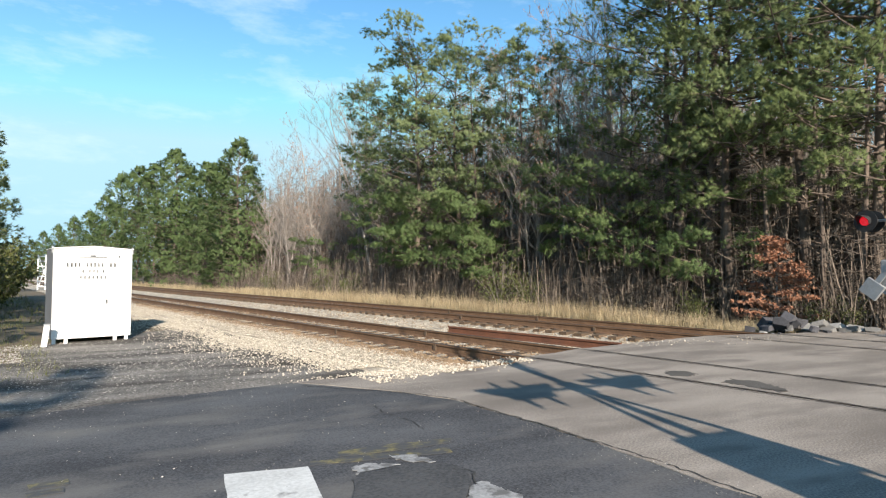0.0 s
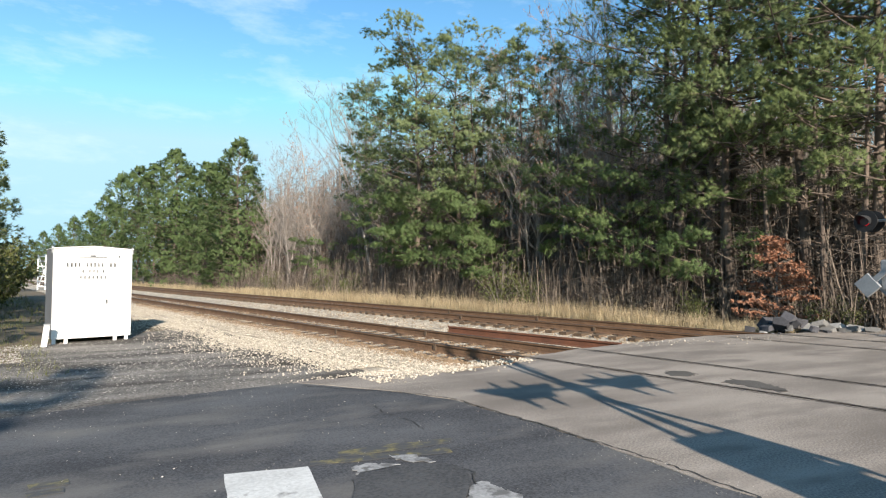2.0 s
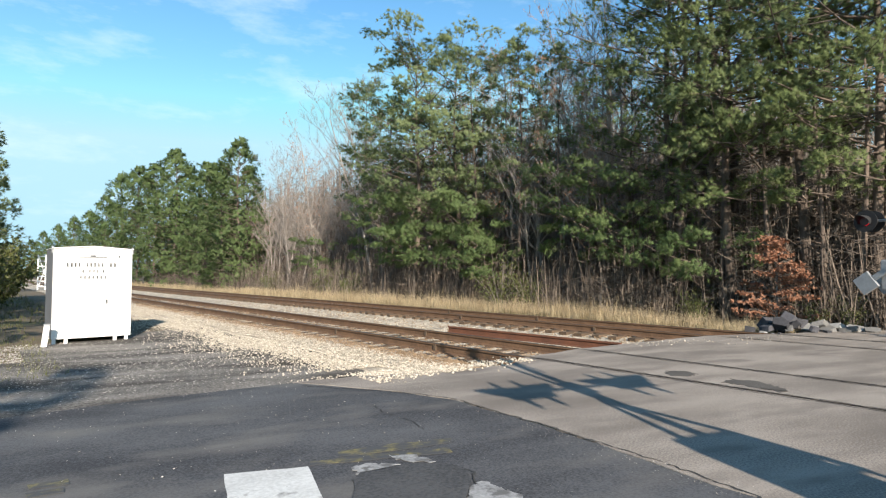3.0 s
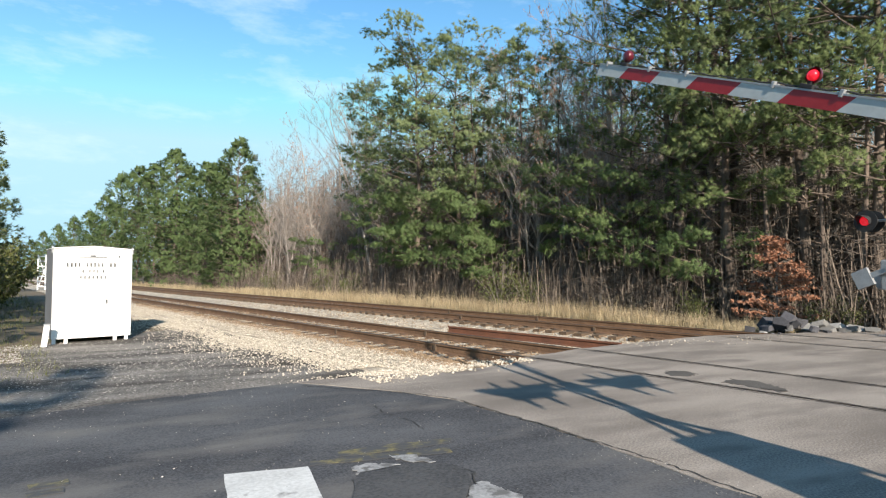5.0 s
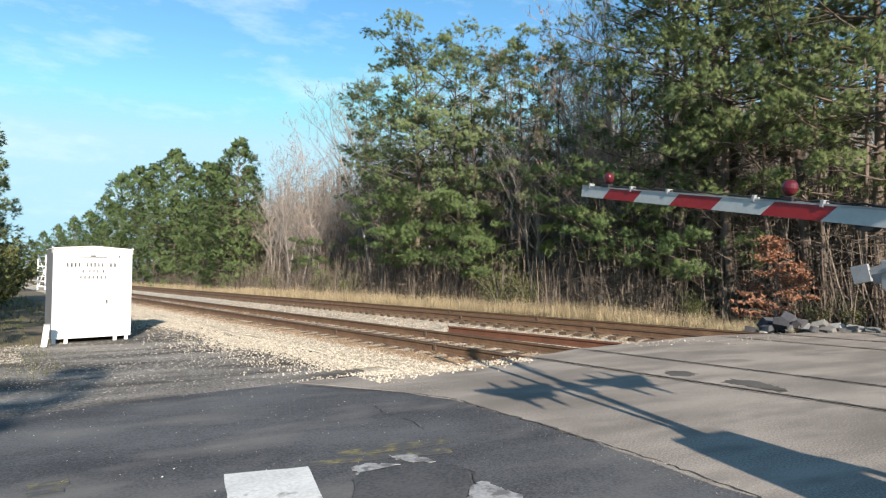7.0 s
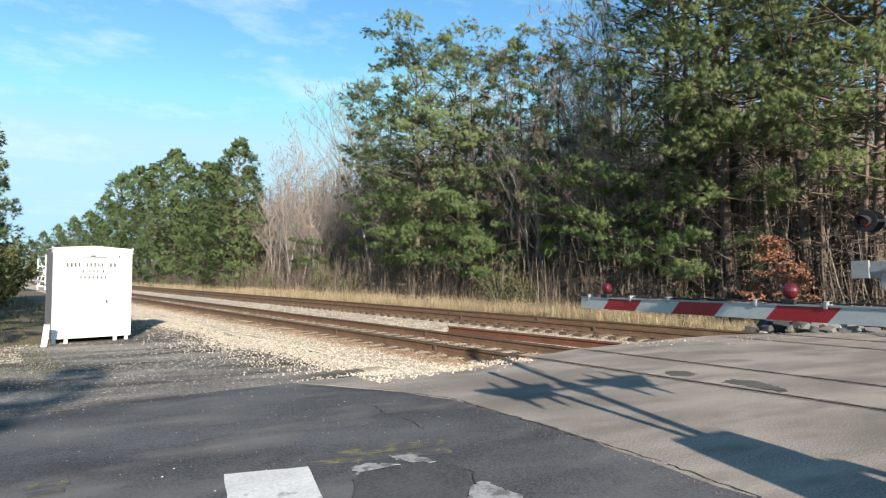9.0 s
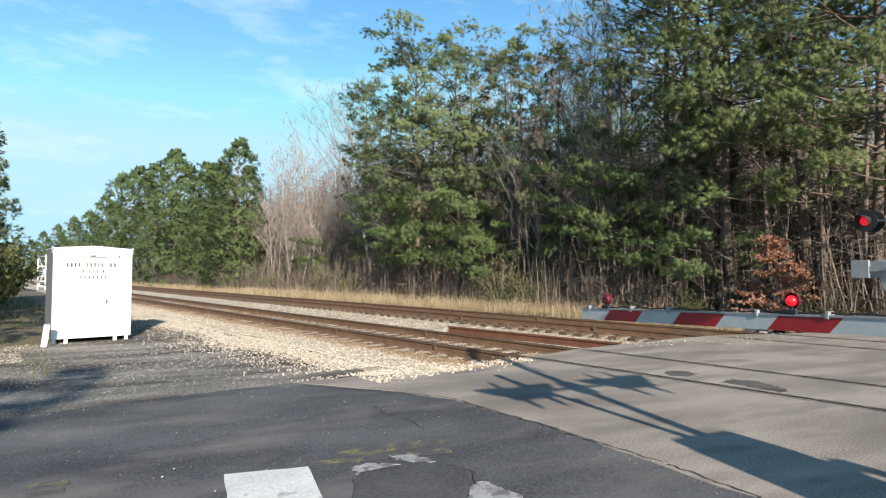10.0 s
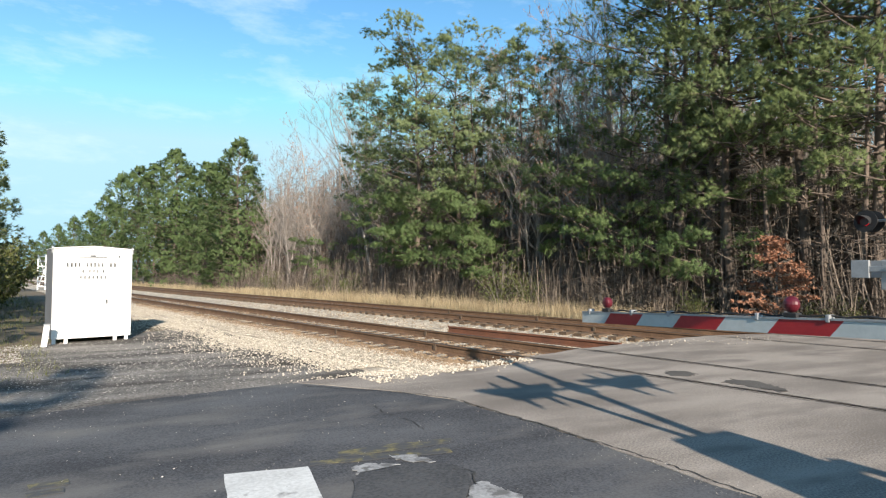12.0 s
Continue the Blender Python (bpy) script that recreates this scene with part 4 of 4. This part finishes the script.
BARES = [bare_tree(200 + i, (13.5, 11.0, 14.5, 8.5)[i], "leafless pale grey tree with fine twigs", (1.0, 1.05, 1.0, 1.0)[i], (0.10, 0.085, 0.115, 0.065)[i], M_ORANGE if i == 1 else None) for i in range(4)]
_spots = [[], [], [], []]
for _ in range(100):
    _k = rnd.randrange(4)
    if rnd.random() < 0.5:
        y, x = rnd.uniform(29, 52), rnd.uniform(18.3, 26)
        s = rnd.uniform(0.8, 1.08) * (0.9 + 0.25 * smooth01(52, 30, y))
    else:
        y = rnd.uniform(9, 30)
        x = rnd.uniform(20.5, 34) + 3 * (1 - smooth01(8, 16, y))
        s = rnd.uniform(0.85, 1.1)
    if y > 26:
        s = min(s, rnd.uniform(0.55, 1.05) * (10.4 + 0.09 * (52 - y) + 0.22 * (x - 18.3)) / (13.5, 11.0, 14.5, 8.5)[_k])
    _spots[_k].append((x, y, s))
for _b, _x, _h in ((46.6, 20.6, 11.5), (48.4, 19.8, 9.0), (50.1, 20.4, 10.0), (51.4, 21.2, 12.0), (53.4, 20.2, 10.4), (55.6, 20.6, 11.0), (57.6, 20.3, 9.6)):
    _k = rnd.randrange(4)
    _spots[_k].append((_x, _x / math.tan(radians(_b)), _h / (13.5, 11.0, 14.5, 8.5)[_k]))
for _i in range(4):
    place(BARES[_i], _spots[_i], 20 + _i)


def thicket():
    """Brush of thin stems and twigs in the woods' edge."""
    rng = random.Random(31)
    b = Buf()
    for _ in range(9500):
        y = 3.5 + 75 * rng.random() ** 1.5
        x = 17.3 + 15 * rng.random() ** 1.35
        h = rng.uniform(1.0, 4.6) * (0.55 + 0.03 * (x - 17) * 4)
        h = min(h, 7.5)
        z = ground_z(x, y)
        p = Vector((x, y, z))
        d = Vector((rng.gauss(0, 0.12), rng.gauss(0, 0.12), 1))
        r = rng.uniform(0.008, 0.024)
        b.tube([p, p + d * h * 0.5 + Vector((rng.gauss(0, 0.06), rng.gauss(0, 0.06), 0)), p + d * h], [r, r * 0.7, r * 0.25], 3, caps=False)
        for _k in range(rng.randint(3, 7)):
            q = p + d * h * rng.uniform(0.2, 0.95)
            e = Vector((rng.gauss(0, 1), rng.gauss(0, 1), rng.uniform(0.1, 1.2))).normalized()
            blade(b, q, e, rng.uniform(0.3, 1.0), 0.018, rng)
    for _ in range(2200):
        x, y = rng.uniform(18.2, 25.0), rng.uniform(1.5, 13.0)
        h = rng.uniform(2.0, 6.0)
        p = Vector((x, y, ground_z(x, y)))
        r = rng.uniform(0.008, 0.02)
        b.tube([p, p + Vector((rng.gauss(0, 0.4), rng.gauss(0, 0.4), h))], [r, r * 0.3], 3, caps=False)
        for _k in range(10):
            e = Vector((rng.gauss(0, 1), rng.gauss(0, 1), rng.uniform(-0.2, 0.9))).normalized()
            blade(b, p + Vector((0, 0, h * rng.uniform(0.1, 1.0))), e, rng.uniform(0.4, 1.4), 0.028, rng)
    tagged(part("thicket", b, M_TWIG), "dense leafless brown brush and thin stems under the pines", "brush", kind="stuff")


thicket()


def far_woods():
    """The depth of the wood behind its edge: many plain stems and twiggy tops."""
    rng = random.Random(32)
    b = Buf()
    for _ in range(4200):
        y = -8 + 130 * rng.random()
        x = rng.uniform(27, 58)
        h = rng.uniform(8, 14)
        p = Vector((x, y, ground_z(x, y)))
        r = rng.uniform(0.04, 0.13)
        b.tube([p, p + Vector((rng.gauss(0, 0.3), rng.gauss(0, 0.3), h))], [r, r * 0.3], 3, caps=False)
        for _k in range(26):
            q = p + Vector((0, 0, h * rng.uniform(0.05, 1.0)))
            e = Vector((rng.gauss(0, 1), rng.gauss(0, 1), rng.uniform(0.0, 1.2))).normalized()
            blade(b, q, e, rng.uniform(0.8, 2.2), 0.075, rng)
    for _ in range(2600):
        x, y = rng.uniform(40, 62), -10 + 135 * rng.random()
        h = rng.uniform(5, 9.5)
        p = Vector((x, y, ground_z(x, y)))
        b.tube([p, p + Vector((rng.gauss(0, 0.4), rng.gauss(0, 0.4), h))], [0.12, 0.04], 3, caps=False)
        for _k in range(18):
            e = Vector((rng.gauss(0, 1), rng.gauss(0, 1), rng.uniform(0.0, 1.2))).normalized()
            blade(b, p + Vector((0, 0, h * rng.random() ** 1.3)), e, rng.uniform(0.8, 2.4), 0.16, rng)
    tagged(part("far_woods", b, M_TWIG), "deep leafless woodland behind the pines", "woods", kind="stuff")


far_woods()


def bare_tops():
    """Grey leafless saplings that fill the gaps between the pines."""
    rng = random.Random(33)
    b = Buf()
    for _ in range(750):
        x, y = rng.uniform(22.5, 34), 6 + 36 * rng.random()
        h = rng.uniform(6.5, 11.5) * (0.8 + 0.02 * (x - 22))
        p = Vector((x, y, ground_z(x, y)))
        sway = Vector((rng.gauss(0, 0.35), rng.gauss(0, 0.35), 0))
        r = rng.uniform(0.02, 0.06)
        b.tube([p, p + sway * 0.4 + Vector((0, 0, h * 0.5)), p + sway + Vector((0, 0, h))], [r, r * 0.7, r * 0.2], 3, caps=False)
        for _k in range(44):
            f = 1 - 0.8 * rng.random() ** 1.4
            d = Vector((rng.gauss(0, 0.7), rng.gauss(0, 0.7), rng.uniform(0.3, 1.4))).normalized()
            q = p + sway * f + Vector((0, 0, h * f * 0.95))
            n = rng.uniform(0.4, 1.5) * (1.2 - 0.5 * f)
            blade(b, q, d, n, 0.032, rng)
            blade(b, q + d * n * 0.5, (d + Vector((rng.gauss(0, 0.6), rng.gauss(0, 0.6), 0.2))).normalized(), n * 0.6, 0.022, rng)
    tagged(part("saplings", b, M_BARE), "pale grey leafless saplings between the pines", "woods", kind="stuff")


bare_tops()


def grass_strip(name, material, label, spots, seed, width=0.012):
    rng = random.Random(seed)
    b = Buf()
    for x0, x1, y0, y1, num, h0, h1, power in spots:
        for _ in range(num):
            x, y = rng.uniform(x0, x1), y0 + (y1 - y0) * rng.random() ** power
            h = rng.uniform(h0, h1) * (0.5 + 0.5 * smooth01(5, 12, y)) * (0.6 + 0.7 * (noise.noise((x * 0.8, y * 0.8, 9)) * 0.5 + 0.5))
            d = Vector((rng.gauss(0, 0.25), rng.gauss(0, 0.25), 1)).normalized()
            blade(b, Vector((x, y, ground_z(x, y) - 0.02)), d, h, width * (1 + y * 0.03), rng)
    return tagged(part(name, b, material), label, "grass", kind="stuff")


grass_strip("dry_grass", M_DRY_GRASS, "tall dry straw-coloured grass along the woods' edge", [(15.9, 17.6, 5.6, 45, 36000, 0.2, 0.85, 1.5), (15.9, 17.8, 40, 160, 14000, 0.4, 0.9, 1.3), (16.4, 18.2, 5.6, 40, 5000, 0.6, 1.25, 1.4)], 41, 0.009)
grass_strip("weeds", M_GREEN_GRASS, "low olive weeds and grass by the shed", [(-9, 1.2, 10.5, 26, 9000, 0.04, 0.16, 1.4), (1.0, 4.6, 8.6, 10.4, 700, 0.02, 0.06, 1.0), (15.2, 17.0, 4.9, 20, 1500, 0.1, 0.35, 1.0), (-6, 2.5, 22, 60, 5000, 0.1, 0.4, 1.0)], 42)


def shrub(name, seed, material, label, category, size, height, stems, leaves, leaf_len, leaf_wid, layered=False):
    rng = random.Random(seed)
    t = tagged(empty(name), label, category)
    s, lf = Buf(), Buf()
    if layered:
        s.tube([(0, 0, -0.1), (0.05, 0.02, height * 0.5), (0, 0.05, height)], [0.05, 0.035, 0.012], 6, caps=False)
    for i in range(stems):
        az = rng.uniform(0, 6.283)
        z0 = height * (0.12 + 0.85 * i / stems) if layered else 0.0
        reach = size * (1.0 - 0.75 * z0 / height) if layered else size * rng.uniform(0.3, 1.0)
        e = Vector((math.cos(az) * reach, math.sin(az) * reach, z0 + (0.12 * reach if layered else height * rng.uniform(0.5, 1.0))))
        p0 = Vector((0, 0, z0))
        s.tube([p0, p0.lerp(e, 0.5) + Vector((0, 0, 0.1)), e], [0.014, 0.01, 0.004], 3, caps=False)
        for _ in range(leaves):
            q = p0.lerp(e, 1 - 0.75 * rng.random() ** 1.3) + Vector((rng.gauss(0, 0.12), rng.gauss(0, 0.12), rng.gauss(0, 0.03 if layered else 0.14)))
            tuft(lf, q, Vector((0, 0, -0.3 if layered else 0.5)), rng, leaf_len, leaf_wid, 4)
    part("stem", s, M_BARE, t)
    part("foliage", lf, material, t)
    return t


BEECH = shrub("beech_sapling", 51, M_ORANGE, "young beech holding layers of dry orange leaves", "tree", 1.75, 3.6, 40, 32, 0.12, 0.08, layered=True)
place(BEECH, [(17.0, 6.25, 0.74)], 6)
SHRUB = shrub("olive_shrub", 52, M_SHRUB, "leafy olive-green shrub at the woods' edge", "shrub", 1.1, 2.2, 26, 22, 0.10, 0.055)
place(SHRUB, [(17.4, 17.2, 1.1), (17.6, 15.9, 0.9), (17.2, 8.6, 0.6), (17.6, 30.0, 0.9), (18.0, 34.0, 1.0), (17.6, 42.0, 1.0), (17.2, 5.35, 0.42), (17.6, 4.7, 0.5)], 7)

# trees on the near side of the line, past the shed
PINE_F = pine(106, 11.0, 1.0, 2.5, 60, M_NEEDLE_BLUE, "dark pine in shade past the shed", profile="cone", plumes=2, radius=0.6, shoots=11, needles=12, width=0.05, length=0.26, flat=1.0, dead=0)
# those at x below -2 stand unseen, placed to shade the ground
place(PINE_F, [(0.1, 38.0, 0.86), (-4.0, 16.5, 0.85), (-2.8, 12.0, 0.75), (-2.2, 20.5, 0.85), (-5.2, 22.0, 0.95), (-3.4, 28.0, 0.95), (-2.4, 33.0, 0.9), (0.2, 60.0, 0.9), (1.5, 95.0, 0.9)], 8)
SHRUB_L = shrub("roadside_bush", 53, M_SHRUB, "dull olive roadside bush in half shade", "shrub", 1.6, 2.8, 34, 30, 0.15, 0.085)
place(SHRUB_L, [(0.7, 33.0, 1.15), (-0.5, 29.0, 1.15), (1.3, 44.0, 1.25), (-0.2, 24.0, 0.85), (0.9, 38.0, 1.2)], 9)
# unseen trees added behind the camera to shade the verge and apron
PINE_G = pine(107, 9.5, 1.5, 1.6, 30, M_NEEDLE, "unseen pine behind the camera, added for its shade", profile="cone", plumes=1.5, radius=0.5, shoots=9, needles=9, width=0.05, length=0.3, dead=0)
place(PINE_G, [(-6.9, -8.4, 1.0), (-9.1, -7.4, 0.98), (-11.2, -8.2, 1.05), (-13.4, -7.2, 1.0), (-15.8, -8.0, 1.1)], 10)


def white_signal_ladder():
    """A far white lattice signal stand beside the line."""
    t = tagged(empty("signal_ladder", pose(5.2, 70.0, -0.3, 0, 0, -12)), "white-painted lattice signal stand beside the line", "signal")
    for sx in (-0.32, 0.32):
        part("post", Buf().box((sx - 0.06, -0.06, -0.1), (sx + 0.06, 0.06, 3.6)), M_SHED, t)
    for k in range(7):
        part("rung", Buf().box((-0.26, -0.03, 0.4 + k * 0.5), (0.26, 0.03, 0.5 + k * 0.5)), M_SHED, t)
    part("brace", Buf().tube([(-0.26, 0.05, 0.4), (0.26, 0.05, 2.2)], [0.05, 0.05], 6), M_SHED, t)
    part("brace", Buf().tube([(0.26, 0.05, 1.6), (-0.26, 0.05, 3.4)], [0.05, 0.05], 6), M_SHED, t)


white_signal_ladder()


def rubble():
    """A low heap of broken paving: dark blocks with pale sawn faces, thin slabs on edge and a flat pale sheet beside them."""
    rng = random.Random(61)
    along, across = Vector((0.64, -0.77, 0)), Vector((0.77, 0.64, 0))
    base = Vector((14.62, 6.0, 0))
    blocks = [(0.10, 0.3, 0.16, 1), (0.45, 0.1, 0.20, 1), (0.62, 0.35, 0.30, 1), (0.78, 0.05, 0.24, 1), (0.95, 0.3, 0.32, 1), (1.12, 0.0, 0.22, 1), (1.25, 0.3, 0.26, 1), (0.72, 0.2, 0.16, 0),
              (0.88, -0.1, 0.14, 0), (1.05, 0.15, 0.20, 0), (1.45, 0.15, 0.24, 0), (1.62, 0.3, 0.34, 0), (1.85, 0.15, 0.24, 0), (2.05, 0.35, 0.30, 0), (2.3, 0.2, 0.26, 0), (2.55, 0.4, 0.30, 0), (2.8, 0.2, 0.2, 0), (0.3, -0.1, 0.12, 0),
              (1.35, -0.15, 0.14, 1), (1.7, -0.1, 0.12, 1)]
    blocks += [(rng.uniform(-0.1, 2.9), rng.uniform(-0.25, 0.5), rng.uniform(0.04, 0.10), int(rng.random() < 0.5)) for _ in range(34)]
    for u, v, s, dark in blocks:
        p = base + along * u + across * v
        up = 0.24 * math.exp(-((u - 1.0) / 0.45) ** 2) + 0.08 * (u > 1.4) if s > 0.13 else 0.0
        tall = s * (rng.uniform(0.6, 1.0) if dark else rng.uniform(0.25, 0.6))
        b = Buf()
        n = rng.choice((4, 5, 5, 6))
        pts = [(math.cos(2 * math.pi * (j + rng.uniform(-0.2, 0.2)) / n) * s * rng.uniform(0.7, 1.05), math.sin(2 * math.pi * (j + rng.uniform(-0.2, 0.2)) / n) * s * rng.uniform(0.6, 0.95), 0) for j in range(n)]
        b.extrude(pts, (rng.uniform(-0.2, 0.2) * s, rng.uniform(-0.2, 0.2) * s, tall))
        tilt = 38 if up > 0.03 else 16
        tagged(part("rubble_slab", b, M_RUBBLE_DARK if dark else M_CONCRETE, at=pose(p.x, p.y, max(ground_z(p.x, p.y), -0.06) + up * rng.uniform(0.5, 1.1), rng.uniform(-tilt, tilt), rng.uniform(-tilt, tilt), rng.uniform(0, 360)), bevel=0.006),
               "dark broken asphalt block heaped by the track" if dark else "pale broken concrete slab heaped by the track", "rubble", "heap of broken paving")


rubble()


# ---- what moves ----
SWING = [(0.0, 58.0), (1.0, 51.5), (2.0, 45.0), (3.2, 37.2), (4.0, 32.0), (4.8, 26.8), (5.5, 22.3), (6.0, 19.15), (6.5, 16.15), (7.0, 13.15), (7.6, 9.6), (8.2, 6.1), (8.8, 2.72), (9.0, 1.5), (9.2, 0.43),
         (9.35, -0.2), (9.5, -0.42), (9.75, 0.1), (10.0, 0.36), (10.25, 0.25), (10.5, 0.08), (11.0, 0.03), (11.5, -0.07), (12.0, 0.0)]


# when the flaps uncover the mast lamps, and the shade the lamp on the arm
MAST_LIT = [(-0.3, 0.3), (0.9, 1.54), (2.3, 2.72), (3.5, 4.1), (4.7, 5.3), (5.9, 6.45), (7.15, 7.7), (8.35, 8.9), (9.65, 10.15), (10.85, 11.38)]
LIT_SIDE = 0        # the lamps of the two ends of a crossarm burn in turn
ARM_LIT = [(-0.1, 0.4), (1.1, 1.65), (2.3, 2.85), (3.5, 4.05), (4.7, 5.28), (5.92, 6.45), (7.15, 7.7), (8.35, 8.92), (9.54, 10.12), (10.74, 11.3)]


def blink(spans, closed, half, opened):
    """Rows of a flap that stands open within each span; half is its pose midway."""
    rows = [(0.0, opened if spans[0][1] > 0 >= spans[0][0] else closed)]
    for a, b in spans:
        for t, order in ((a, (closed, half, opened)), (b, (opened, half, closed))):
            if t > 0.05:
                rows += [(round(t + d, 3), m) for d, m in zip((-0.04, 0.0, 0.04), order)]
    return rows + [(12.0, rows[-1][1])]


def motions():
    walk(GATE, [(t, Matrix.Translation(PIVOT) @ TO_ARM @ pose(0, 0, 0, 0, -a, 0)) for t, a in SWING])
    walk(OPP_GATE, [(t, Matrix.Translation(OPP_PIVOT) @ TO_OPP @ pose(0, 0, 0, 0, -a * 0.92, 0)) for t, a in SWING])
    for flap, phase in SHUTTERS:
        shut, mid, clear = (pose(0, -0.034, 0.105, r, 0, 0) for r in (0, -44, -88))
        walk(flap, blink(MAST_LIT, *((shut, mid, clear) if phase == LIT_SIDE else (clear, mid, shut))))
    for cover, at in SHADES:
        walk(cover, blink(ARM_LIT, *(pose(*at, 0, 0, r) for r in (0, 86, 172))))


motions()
